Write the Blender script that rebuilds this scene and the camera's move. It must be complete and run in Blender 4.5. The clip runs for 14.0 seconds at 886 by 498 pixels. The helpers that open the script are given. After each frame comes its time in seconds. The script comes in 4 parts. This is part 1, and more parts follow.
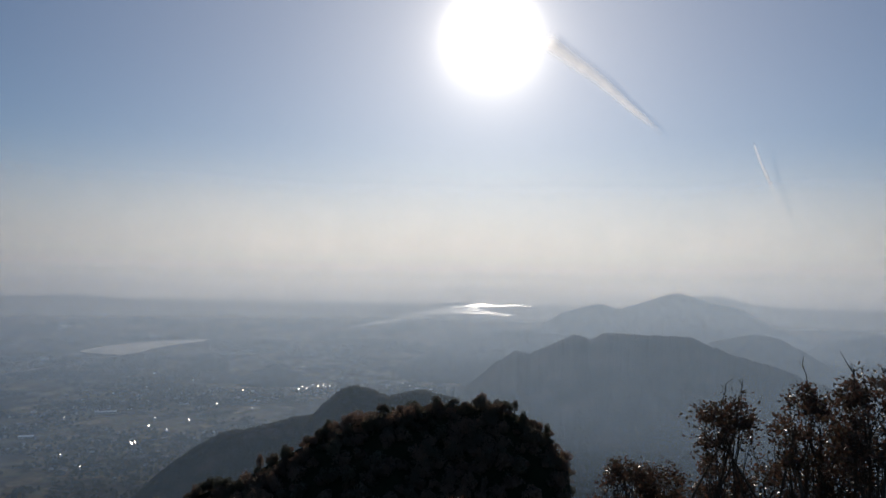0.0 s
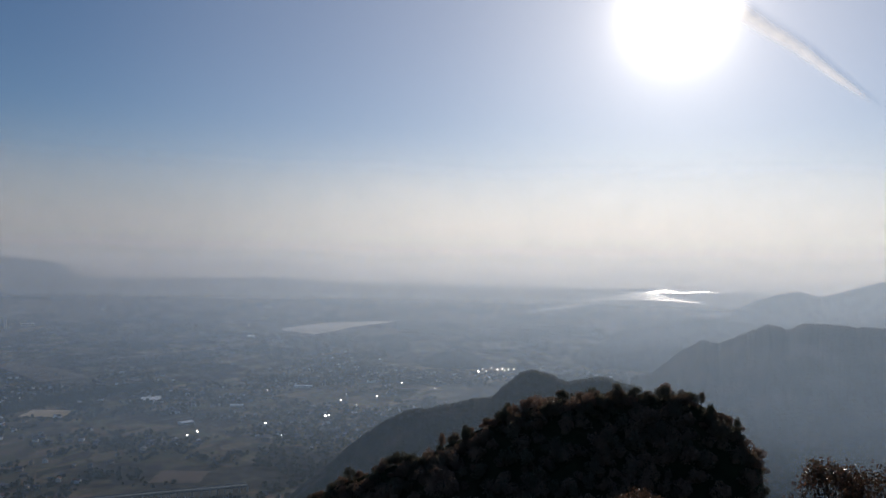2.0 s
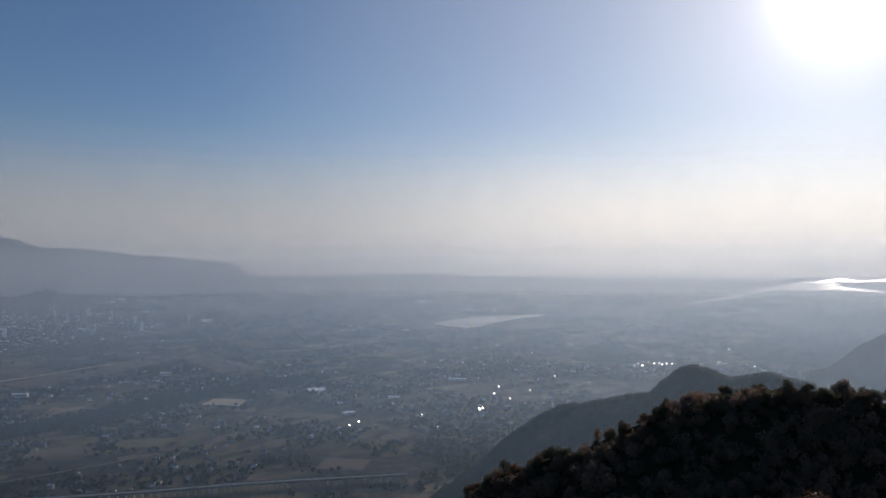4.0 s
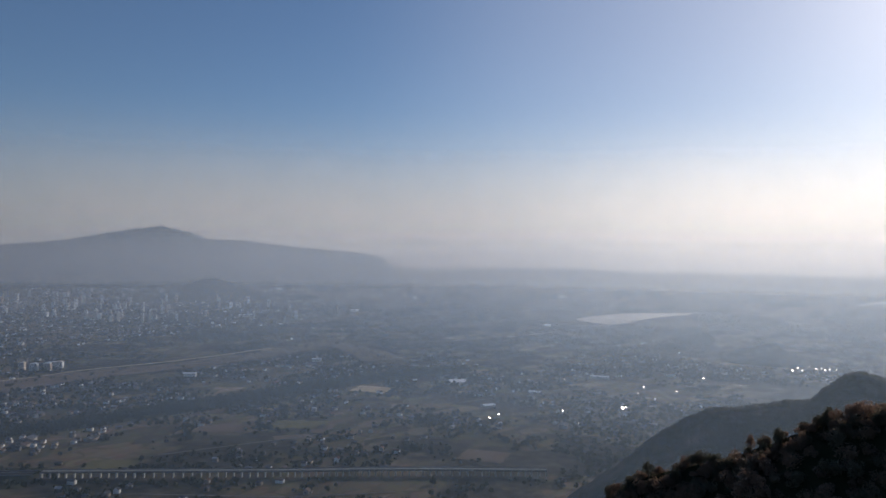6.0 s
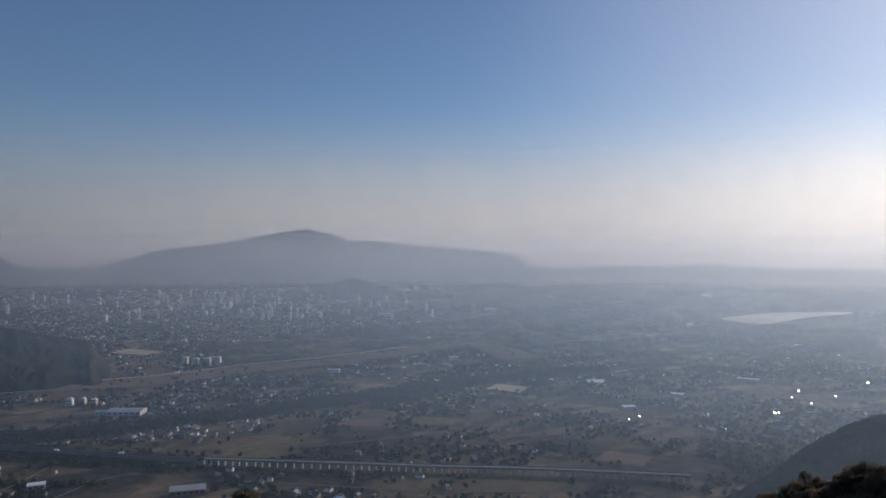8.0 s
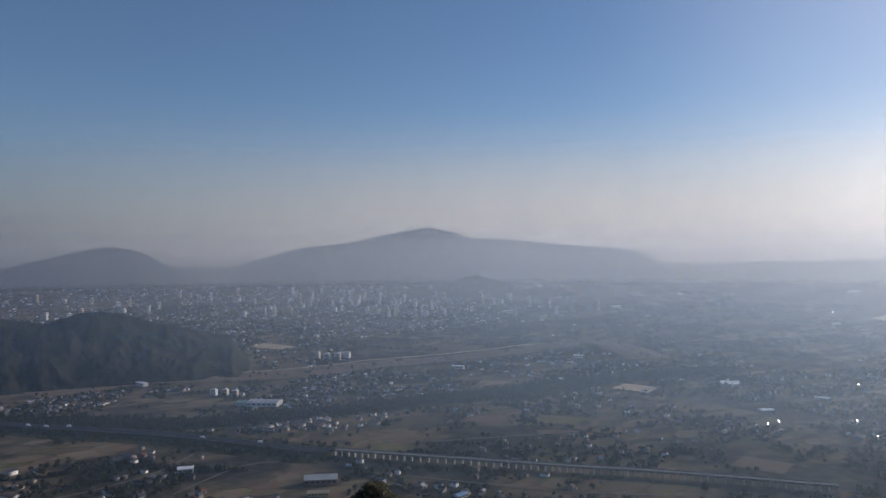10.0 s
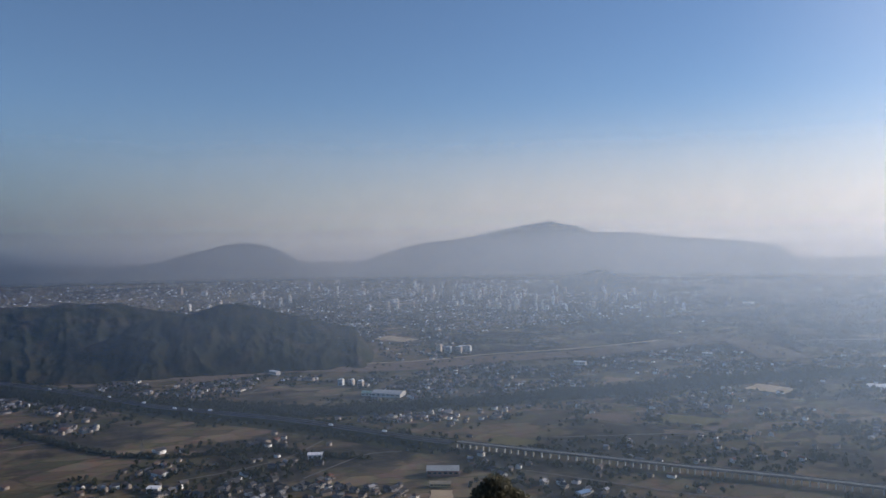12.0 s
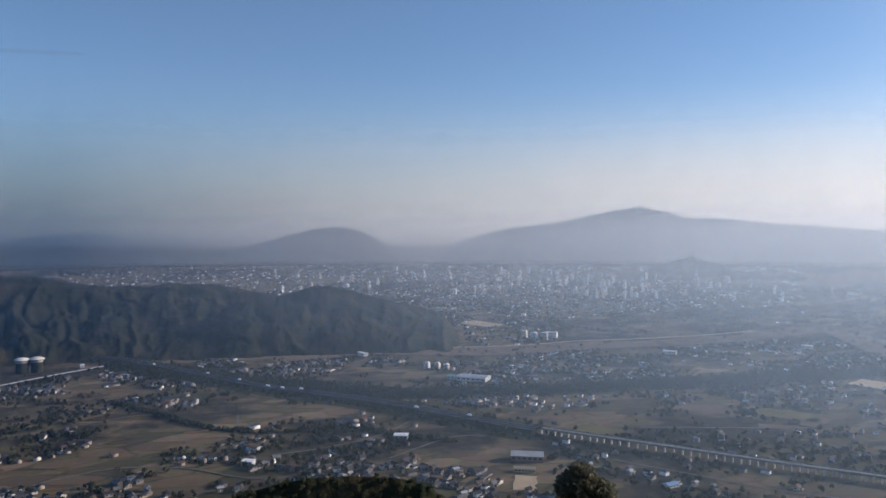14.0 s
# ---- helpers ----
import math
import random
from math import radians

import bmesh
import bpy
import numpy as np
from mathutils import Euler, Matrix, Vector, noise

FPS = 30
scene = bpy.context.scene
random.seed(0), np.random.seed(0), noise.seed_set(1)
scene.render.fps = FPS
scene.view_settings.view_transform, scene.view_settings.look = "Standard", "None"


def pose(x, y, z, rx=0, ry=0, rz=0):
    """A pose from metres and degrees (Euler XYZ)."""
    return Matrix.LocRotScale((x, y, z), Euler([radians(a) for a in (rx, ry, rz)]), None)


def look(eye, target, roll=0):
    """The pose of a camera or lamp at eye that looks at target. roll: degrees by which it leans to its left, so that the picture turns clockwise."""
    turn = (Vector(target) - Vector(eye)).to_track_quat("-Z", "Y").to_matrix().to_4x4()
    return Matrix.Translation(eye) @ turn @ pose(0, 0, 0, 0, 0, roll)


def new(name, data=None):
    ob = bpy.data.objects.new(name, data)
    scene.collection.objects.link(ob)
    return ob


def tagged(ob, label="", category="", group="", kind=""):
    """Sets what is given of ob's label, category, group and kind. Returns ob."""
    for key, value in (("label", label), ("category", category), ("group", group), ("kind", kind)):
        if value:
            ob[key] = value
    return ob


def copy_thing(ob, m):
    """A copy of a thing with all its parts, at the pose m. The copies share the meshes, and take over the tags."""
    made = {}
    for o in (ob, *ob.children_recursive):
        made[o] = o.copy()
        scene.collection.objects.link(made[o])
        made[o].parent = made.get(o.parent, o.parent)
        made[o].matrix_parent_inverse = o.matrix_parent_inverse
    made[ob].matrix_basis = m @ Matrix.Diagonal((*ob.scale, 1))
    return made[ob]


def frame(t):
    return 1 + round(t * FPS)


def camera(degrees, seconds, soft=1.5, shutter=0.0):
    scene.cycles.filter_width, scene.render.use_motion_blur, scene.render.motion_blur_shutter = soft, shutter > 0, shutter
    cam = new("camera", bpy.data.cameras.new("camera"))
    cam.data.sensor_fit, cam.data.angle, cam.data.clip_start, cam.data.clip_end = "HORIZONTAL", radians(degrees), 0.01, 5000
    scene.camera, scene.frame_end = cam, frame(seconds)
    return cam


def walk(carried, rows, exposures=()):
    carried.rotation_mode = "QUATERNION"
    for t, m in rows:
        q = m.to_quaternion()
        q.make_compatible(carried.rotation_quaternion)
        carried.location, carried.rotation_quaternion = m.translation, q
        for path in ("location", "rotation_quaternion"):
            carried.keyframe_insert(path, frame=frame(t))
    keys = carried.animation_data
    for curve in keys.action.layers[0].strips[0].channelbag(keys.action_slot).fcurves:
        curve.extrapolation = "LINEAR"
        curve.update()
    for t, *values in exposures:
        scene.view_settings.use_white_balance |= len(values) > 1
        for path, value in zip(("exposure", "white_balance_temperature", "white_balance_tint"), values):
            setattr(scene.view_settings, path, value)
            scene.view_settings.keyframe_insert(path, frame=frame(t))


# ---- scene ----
cam = camera(61.33, 14.0)
# seconds, yaw, pitch, roll of a camera turned on the spot
PATH = [
    (0.0, -0.52, 3.22, -0.96),
    (0.5, 1.86, 3.08, -1.61),
    (1.0, 5.69, 2.66, -1.67),
    (1.5, 9.79, 2.12, -1.48),
    (2.0, 13.07, 1.80, -1.32),
    (2.5, 16.50, 1.55, -0.79),
    (3.0, 19.17, 1.42, -0.32),
    (5.5, 32.74, 0.79, -0.71),
    (6.0, 35.34, 0.64, -0.84),
    (6.5, 38.17, 0.43, -0.52),
    (7.0, 40.79, 0.62, -0.09),
    (7.5, 43.24, 0.63, 0.05),
    (8.0, 45.62, 0.47, -0.08),
    (10.5, 57.37, 0.30, 0.46),
    (11.0, 59.70, 0.24, 0.35),
    (11.5, 61.92, 0.08, 0.39),
    (12.0, 64.21, -0.06, 0.65),
    (12.5, 65.90, -0.41, 0.49),
    (13.0, 67.61, -0.64, 0.53),
    (13.5, 69.18, -0.93, 0.37),
    (14.0, 70.83, -1.16, 0.18),
]
walk(cam, [(t, pose(0, 0, 0, 90 + p, r, y)) for t, y, p, r in PATH],
     [(0.0, -0.3, 6440, 11), (3.0, -0.02, 6440, 13), (5.5, 0.14, 6500, 14), (7.0, 0.32, 6560, 16), (8.0, 0.32, 6560, 16), (10.5, 0.54, 6520, 15), (12.0, 0.78, 6520, 15), (14.0, 1.08, 6540, 15)])

# ---- sky, sun and exposure ----
SUN_AZ, SUN_EL = -4.0, 19.6        # degrees: azimuth counts to the left of +y


def way(az, el):
    a, e = radians(az), radians(el)
    return Vector((-math.sin(a) * math.cos(e), math.cos(a) * math.cos(e), math.sin(e)))


world = bpy.data.worlds.new("world")
scene.world = world
world.use_nodes = True
wn, wl = world.node_tree.nodes, world.node_tree.links
sky = wn.new("ShaderNodeTexSky")
sky.sky_type, sky.sun_disc = "NISHITA", False
sky.sun_elevation, sky.sun_rotation = radians(SUN_EL), radians(-SUN_AZ)
sky.altitude, sky.air_density, sky.dust_density, sky.ozone_density = 400, 1.0, 0.35, 4.6
wl.new(sky.outputs[0], wn["Background"].inputs[0])
wn["Background"].inputs[1].default_value = 0.062

sun = new("sun", bpy.data.lights.new("sun", "SUN"))
sun.data.energy, sun.data.angle, sun.data.color = 2.65, radians(0.53), (1.0, 0.9, 0.77)
sun.matrix_world = look(way(SUN_AZ, SUN_EL) * 3000, (0, 0, 0))

# ---- materials ----
def material(name, rough=0.8, metal=0.0, spec=0.3):
    m = bpy.data.materials.new(name)
    m.use_nodes = True
    b = m.node_tree.nodes["Principled BSDF"]
    b.inputs["Roughness"].default_value = rough
    b.inputs["Metallic"].default_value = metal
    b.inputs["Specular IOR Level"].default_value = spec
    return m, m.node_tree.nodes, m.node_tree.links, b


def ramp(n, stops, mode="LINEAR"):
    r = n.new("ShaderNodeValToRGB")
    e = r.color_ramp.elements
    r.color_ramp.interpolation = mode
    while len(e) < len(stops):
        e.new(0.5)
    for s, (at, c) in zip(e, stops):
        s.position, s.color = at, (*c, 1)
    return r


def grain(n, l, scale, detail=4.0, where=None, rough=0.55):
    """A noise texture in world metres."""
    t = n.new("ShaderNodeTexNoise")
    t.inputs["Scale"].default_value, t.inputs["Detail"].default_value, t.inputs["Roughness"].default_value = scale, detail, rough
    if where is None:
        g = n.new("ShaderNodeNewGeometry")
        where = g.outputs["Position"]
    l.new(where, t.inputs["Vector"])
    return t


def mix(n, l, fac, a, b, mode="MIX"):
    x = n.new("ShaderNodeMix")
    x.data_type, x.blend_type = "RGBA", mode
    for s, v in ((0, fac), (6, a), (7, b)):
        if hasattr(v, "is_linked"):
            l.new(v, x.inputs[s])
        elif s == 0:
            x.inputs[0].default_value = v
        else:
            x.inputs[s].default_value = (*v, 1)
    return x.outputs[2]


def bump(n, l, b, height, strength, dist):
    u = n.new("ShaderNodeBump")
    u.inputs["Strength"].default_value, u.inputs["Distance"].default_value = strength, dist
    l.new(height, u.inputs["Height"])
    l.new(u.outputs[0], b.inputs["Normal"])


def mottled(name, stops, scale, rough=0.85, spec=0.2, relief=0.0, depth=1.0, second=9.0, metal=0.0):
    """A surface with coarse and fine variation of one ramp of colours."""
    m, n, l, b = material(name, rough, metal, spec)
    big, fine = grain(n, l, scale, 3.0), grain(n, l, scale * second, 3.0)
    mid = mix(n, l, 0.45, big.outputs[0], fine.outputs[0])
    r = ramp(n, stops)
    l.new(mid, r.inputs[0])
    l.new(r.outputs[0], b.inputs["Base Color"])
    if relief:
        bump(n, l, b, fine.outputs[0], relief, depth)
    return m


def plain_fields(name):
    """Winter rice fields: parcels of stubble, turned soil and grass, with tracks between and rough ground."""
    m, n, l, b = material(name, 0.95, 0, 0.1)
    g = n.new("ShaderNodeNewGeometry")
    turn = n.new("ShaderNodeMapping")
    turn.inputs["Rotation"].default_value = (0, 0, 0.5)
    turn.inputs["Scale"].default_value = (1 / 32, 1 / 66, 0.0)
    l.new(g.outputs["Position"], turn.inputs[0])
    cells = n.new("ShaderNodeTexVoronoi")
    cells.distance, cells.inputs["Scale"].default_value, cells.inputs["Randomness"].default_value = "CHEBYCHEV", 1.0, 0.75
    l.new(turn.outputs[0], cells.inputs["Vector"])
    tone = ramp(n, [(0.0, (0.12, 0.093, 0.065)), (0.18, (0.18, 0.135, 0.092)), (0.34, (0.075, 0.062, 0.045)), (0.46, (0.11, 0.097, 0.055)), (0.58, (0.15, 0.115, 0.078)),
                    (0.7, (0.22, 0.165, 0.11)), (0.82, (0.065, 0.064, 0.038)), (0.9, (0.13, 0.108, 0.065)), (1.0, (0.16, 0.12, 0.08))])
    chance = n.new("ShaderNodeSeparateColor")
    l.new(cells.outputs["Color"], chance.inputs[0])
    l.new(chance.outputs[0], tone.inputs[0])
    wild = grain(n, l, 1 / 230, 6.0)
    rough_land = ramp(n, [(0.5, (0, 0, 0)), (0.58, (1, 1, 1))])
    l.new(wild.outputs[0], rough_land.inputs[0])
    dark = ramp(n, [(0.3, (0.024, 0.024, 0.018)), (0.5, (0.042, 0.039, 0.027)), (0.7, (0.08, 0.067, 0.048))])
    fine = grain(n, l, 1 / 18, 5.0)
    l.new(fine.outputs[0], dark.inputs[0])
    rim = n.new("ShaderNodeTexVoronoi")          # low banks of dead grass round each parcel
    rim.feature, rim.inputs["Scale"].default_value, rim.inputs["Randomness"].default_value = "DISTANCE_TO_EDGE", 1.0, 0.75
    l.new(turn.outputs[0], rim.inputs["Vector"])
    edge = ramp(n, [(0.015, (0.7, 0.72, 0.64)), (0.05, (1, 1, 1))])
    l.new(rim.outputs["Distance"], edge.inputs[0])
    broad = ramp(n, [(0.35, (0.72, 0.74, 0.66)), (0.65, (1.15, 1.1, 1.0))])
    l.new(grain(n, l, 1 / 420, 3.0).outputs[0], broad.inputs[0])
    soil = mix(n, l, 0.35, tone.outputs[0], fine.outputs[1], "OVERLAY")
    soil = mix(n, l, 1.0, mix(n, l, 1.0, soil, edge.outputs[0], "MULTIPLY"), broad.outputs[0], "MULTIPLY")
    c = mix(n, l, rough_land.outputs[0], soil, dark.outputs[0])
    l.new(c, b.inputs["Base Color"])
    return m


FIELDS = plain_fields("field_soil")
FOREST = mottled("forest_canopy", [(0.32, (0.01, 0.014, 0.008)), (0.5, (0.024, 0.027, 0.014)), (0.68, (0.06, 0.045, 0.027))], 1 / 60, 0.95, 0.05, 0.8, 4.0)
FOREST_FAR = mottled("far_forest", [(0.3, (0.018, 0.024, 0.014)), (0.7, (0.045, 0.042, 0.026))], 1 / 150, 0.95, 0.05)


def haze(name, thick, foot, top, tint, off_sun, onward, speck, aureole=()):
    """A see-through sheet that stands in for haze, its haze colour put into the tint, thicker between foot and top than
    at its edges.
    It thins away from the sun's side, down to a given share, to imitate haze that shines brighter there."""
    m = bpy.data.materials.new(name)
    m.use_nodes = True
    n, l = m.node_tree.nodes, m.node_tree.links
    n.remove(n["Principled BSDF"])
    g = n.new("ShaderNodeNewGeometry")
    z = n.new("ShaderNodeSeparateXYZ")
    l.new(g.outputs["Position"], z.inputs[0])
    drift = grain(n, l, 1 / 700, 3.0)
    dens = None
    for lo, hi in (foot, top):
        k = n.new("ShaderNodeMapRange")
        k.interpolation_type = "SMOOTHERSTEP"
        k.inputs["From Min"].default_value, k.inputs["From Max"].default_value = lo, hi
        l.new(z.outputs[2], k.inputs["Value"])
        if dens is None:
            dens = k.outputs[0]
        else:
            s = n.new("ShaderNodeMath")
            s.operation = "MULTIPLY"
            l.new(dens, s.inputs[0])
            l.new(k.outputs[0], s.inputs[1])
            dens = s.outputs[0]
    amount = n.new("ShaderNodeMapRange")
    amount.inputs["From Min"].default_value, amount.inputs["From Max"].default_value = 0.3, 0.7
    amount.inputs["To Min"].default_value, amount.inputs["To Max"].default_value = thick * 0.88, thick * 1.12
    l.new(drift.outputs[0], amount.inputs["Value"])
    if speck:               # fine unevenness
        s, w = n.new("ShaderNodeMath"), n.new("ShaderNodeMapRange")
        w.inputs["From Min"].default_value, w.inputs["From Max"].default_value, w.inputs["To Min"].default_value, w.inputs["To Max"].default_value = 0.25, 0.75, 0.72, 1.28
        l.new(grain(n, l, 1 / speck, 0.0).outputs[0], w.inputs["Value"])
        s.operation = "MULTIPLY"
        l.new(dens, s.inputs[0])
        l.new(w.outputs[0], s.inputs[1])
        dens = s.outputs[0]
    # density falls with the angle from the sun, not with real distance
    flat, unit, sunward, thin = (n.new(k) for k in ("ShaderNodeVectorMath", "ShaderNodeVectorMath", "ShaderNodeVectorMath", "ShaderNodeMapRange"))
    flat.operation, unit.operation, sunward.operation = "MULTIPLY", "NORMALIZE", "DOT_PRODUCT"
    flat.inputs[1].default_value, sunward.inputs[1].default_value = (1, 1, 0), (0.09, 0.996, 0)
    l.new(g.outputs["Position"], flat.inputs[0])
    l.new(flat.outputs[0], unit.inputs[0])
    l.new(unit.outputs[0], sunward.inputs[0])
    thin.interpolation_type = "SMOOTHSTEP"
    for k, q in zip(("From Min", "From Max", "To Min", "To Max"), (-0.1, 1.0, off_sun, 1.0)):
        thin.inputs[k].default_value = q
    l.new(sunward.outputs["Value"], thin.inputs["Value"])
    a = None
    for q in (dens, amount.outputs[0], thin.outputs[0]):
        if a is None:
            a = q
            continue
        s = n.new("ShaderNodeMath")
        s.operation = "MULTIPLY"
        l.new(a, s.inputs[0])
        l.new(q, s.inputs[1])
        a = s.outputs[0]
    # the haze's colour is painted into the sheet's scattering tint
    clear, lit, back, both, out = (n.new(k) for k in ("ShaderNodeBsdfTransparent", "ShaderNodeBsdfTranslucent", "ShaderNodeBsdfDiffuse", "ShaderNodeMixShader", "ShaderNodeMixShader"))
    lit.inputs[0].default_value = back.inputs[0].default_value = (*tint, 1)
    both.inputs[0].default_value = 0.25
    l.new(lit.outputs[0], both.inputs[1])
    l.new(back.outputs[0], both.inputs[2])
    some = n.new("ShaderNodeMath")
    l.new(a, some.inputs[0])
    some.inputs[1].default_value = 0.001
    l.new(some.outputs[0], out.inputs[0])
    l.new(clear.outputs[0], out.inputs[1])
    forward_mix, ahead = n.new("ShaderNodeMixShader"), n.new("ShaderNodeBsdfRefraction")      # imitates haze glowing towards the sun: warm on far sheets, blue on near
    forward_mix.inputs[0].default_value = onward
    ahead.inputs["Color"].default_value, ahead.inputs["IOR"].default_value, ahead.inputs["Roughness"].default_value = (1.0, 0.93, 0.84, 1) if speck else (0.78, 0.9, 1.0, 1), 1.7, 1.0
    l.new(both.outputs[0], forward_mix.inputs[1])
    l.new(ahead.outputs[0], forward_mix.inputs[2])
    l.new(forward_mix.outputs[0], out.inputs[2])
    last = out
    for ior, share in aureole:      # refraction added to the sheet imitates the sun's glare and glow over the sky
        bend, more = n.new("ShaderNodeBsdfRefraction"), n.new("ShaderNodeMixShader")
        bend.inputs["IOR"].default_value, bend.inputs["Roughness"].default_value = ior, 1.0
        more.inputs[0].default_value = share
        l.new(last.outputs[0], more.inputs[1])
        l.new(bend.outputs[0], more.inputs[2])
        last = more
    l.new(last.outputs[0], n["Material Output"].inputs[0])
    return m

# ---- the lie of the land ----
PLAIN, NEAR_RIM, FAR_RIM = -300.0, 2000.0, 4920.0


def spin(x, y, seed=0):
    """Smooth value noise in the plane, 0 to 1, for arrays."""
    xi, yi = np.floor(x), np.floor(y)
    fx, fy = x - xi, y - yi
    fx, fy = fx * fx * (3 - 2 * fx), fy * fy * (3 - 2 * fy)

    def corner(i, j):
        v = np.sin((xi + i) * 127.1 + (yi + j) * 311.7 + seed * 74.7) * 43758.5453
        return v - np.floor(v)
    return (corner(0, 0) * (1 - fx) + corner(1, 0) * fx) * (1 - fy) + (corner(0, 1) * (1 - fx) + corner(1, 1) * fx) * fy


def fractal(x, y, octaves=4, seed=0):
    x, y = np.asarray(x, float), np.asarray(y, float)
    total, size, norm = 0.0, 1.0, 0.0
    for k in range(octaves):
        total = total + size * spin(x * 2 ** k, y * 2 ** k, seed + k)
        norm, size = norm + size, size * 0.5
    return total / norm


def land(r):
    """Height of the ground at a distance from the summit: the steep mountainside, the plain, and a rise to the rim,
    shaped to fit the far land to the camera's view within its clipping.
    """
    r = np.asarray(r, float)
    s = np.clip((r - NEAR_RIM) / (FAR_RIM - NEAR_RIM), 0, 1)
    return np.maximum(-1.7 - 0.62 * r, PLAIN) + 282.0 * s ** 1.5


def reach(el):
    """Distance at which a line of sight falling by el degrees meets the plain."""
    lo, hi = 400.0, FAR_RIM
    for _ in range(50):
        mid = (lo + hi) / 2
        lo, hi = (mid, hi) if math.degrees(math.atan2(float(land(mid)), mid)) < el else (lo, mid)
    return lo


def spot(az, el, up=0.0):
    r = reach(el)
    a = radians(az)
    return Vector((-r * math.sin(a), r * math.cos(a), float(land(r)) + up))


def mesh_ob(name, verts, faces, mat, smooth=False):
    me = bpy.data.meshes.new(name)
    me.from_pydata([tuple(v) for v in verts], [], faces)
    mats = mat if isinstance(mat, (list, tuple)) else [mat]
    for m in mats:
        me.materials.append(m)
    if smooth:
        me.polygons.foreach_set("use_smooth", [True] * len(me.polygons))
    me.update()
    return new(name, me)


def grid_faces(na, nr, closed=False):
    i, j = np.meshgrid(np.arange(na if closed else na - 1), np.arange(nr - 1), indexing="ij")
    k = (i + 1) % na
    return np.stack([i * nr + j, i * nr + j + 1, k * nr + j + 1, k * nr + j], -1).reshape(-1, 4).tolist()


def make_ground():
    az = np.concatenate([np.arange(-45, 115, 0.4), np.arange(115, 315, 5.0)])
    r = np.concatenate([np.linspace(0, 60, 16), np.linspace(70, 490, 36), np.linspace(510, 2000, 60), np.linspace(2030, FAR_RIM, 90)])
    A, R = np.meshgrid(np.radians(az), r, indexing="ij")
    x, y = -R * np.sin(A), R * np.cos(A)
    z = land(R) + (fractal(x / 60, y / 60, 4) - 0.5) * np.clip((R - 12) / 80, 0, 1) * np.where(R < 480, 12.0, 1.5)
    f = grid_faces(len(az), len(r), True)
    g = mesh_ob("ground", np.stack([x, y, z], -1).reshape(-1, 3), f, [FIELDS, FOREST], True)
    nr = len(r)
    g.data.polygons.foreach_set("material_index", [1 if r[q[0] % nr] < 478 else 0 for q in f])
    return tagged(g, "wide plain of brown winter fields below a wooded mountainside", "ground", kind="structure")


ground = make_ground()


GRIDS = {}           # the hills' heights by azimuth and distance
RIDGES = []          # azimuths, feet and crest line of each hill, to keep houses off them


def ridge(name, crest, dist, front, back, mat, label, rough=0.05, seed=0, step=0.12, rows=26, relief=0.16, gully=60.0, noise_el=0.06, sharp=1.15, fold=0.0):
    """A hill whose crest follows (azimuth, elevation) pairs at a distance; front and back: how far its feet lie from the crest line."""
    crest = sorted(crest)
    RIDGES.append((crest[0][0], crest[-1][0], dist - front, dist + back))
    a = np.arange(crest[0][0], crest[-1][0] + step / 2, step)
    e = np.interp(a, [c[0] for c in crest], [c[1] for c in crest])
    k = np.hanning(max(5, int(0.6 / step) | 1))
    e = np.convolve(np.pad(e, len(k) // 2, mode="edge"), k / k.sum(), "valid")
    e = e + (fractal(a * 1.7, a * 0 + seed, 3, seed) - 0.5) * noise_el * 2
    top = dist * np.tan(np.radians(e))
    trees = (fractal(a * 12, a * 0 + seed, 4, seed + 9) - 0.5) * dist * math.radians(noise_el) * 1.6      # tree tops along the crest
    s = np.concatenate([np.linspace(-1, 0, rows), np.linspace(0, 1, 9)[1:]])
    A, S = np.meshgrid(a, s, indexing="ij")
    edge = np.minimum(1, np.minimum(A - a[0], a[-1] - A) / (0.06 * (a[-1] - a[0])))
    R = dist + np.where(S < 0, S * front, S * back)
    x, y = -R * np.sin(np.radians(A)), R * np.cos(np.radians(A))
    base = land(R)
    p = np.clip(1 - np.abs(S) ** sharp, 0, 1)
    spur = fractal(x / gully + seed, y / gully, 4, seed) - 0.5
    if fold:                # ribs and ravines that run down from the crest, fold degrees apart
        run = A / fold + (fractal(A * 0.3, S * 2.5 + seed, 3, seed + 5) - 0.5) * 0.9
        spur = 0.25 - 1.3 * np.abs(fractal(run, S * 1.6, 4, seed + 6) - 0.5) * 2 + 1.1 * spur
    side = np.sin(np.pi * np.abs(S)) ** (0.8 if fold else 1.0) * relief
    z = base - 6 + (top[:, None] + 6 - base) * np.clip(p + side * spur * 2.2, -0.05, 1.0)
    z = np.where(S == 0, (top + trees)[:, None], np.minimum(z, R * np.tan(np.radians(e))[:, None] - np.abs(S) * 4))
    z += (fractal(x / 9, y / 9, 2, seed + 3) - 0.5) * rough * dist / 40 * np.where(S == 0, 0.4, 1)
    z = base - 6 + (z - base + 6) * np.clip(edge, 0.0, 1)
    GRIDS[name] = a, R[0], z
    ob = mesh_ob(name, np.stack([x, y, z], -1).reshape(-1, 3), grid_faces(len(a), len(s)), mat, True)
    return tagged(ob, label, "mountain", kind="structure")


ridge("peak_ridge", [(-7, -2.6), (-8.1, -2.29), (-9.8, -1.4), (-12.3, -0.71), (-13.7, -1.15), (-16, -0.43), (-17.9, 0.2), (-19.9, -0.48), (-21.8, -0.84),
                     (-23.3, -1.6), (-24.7, -2.34), (-26.5, -3.04), (-31, -4.5)], 3300, 360, 300, FOREST_FAR, "hazy blue-grey mountain ridge with a pointed summit", seed=2)
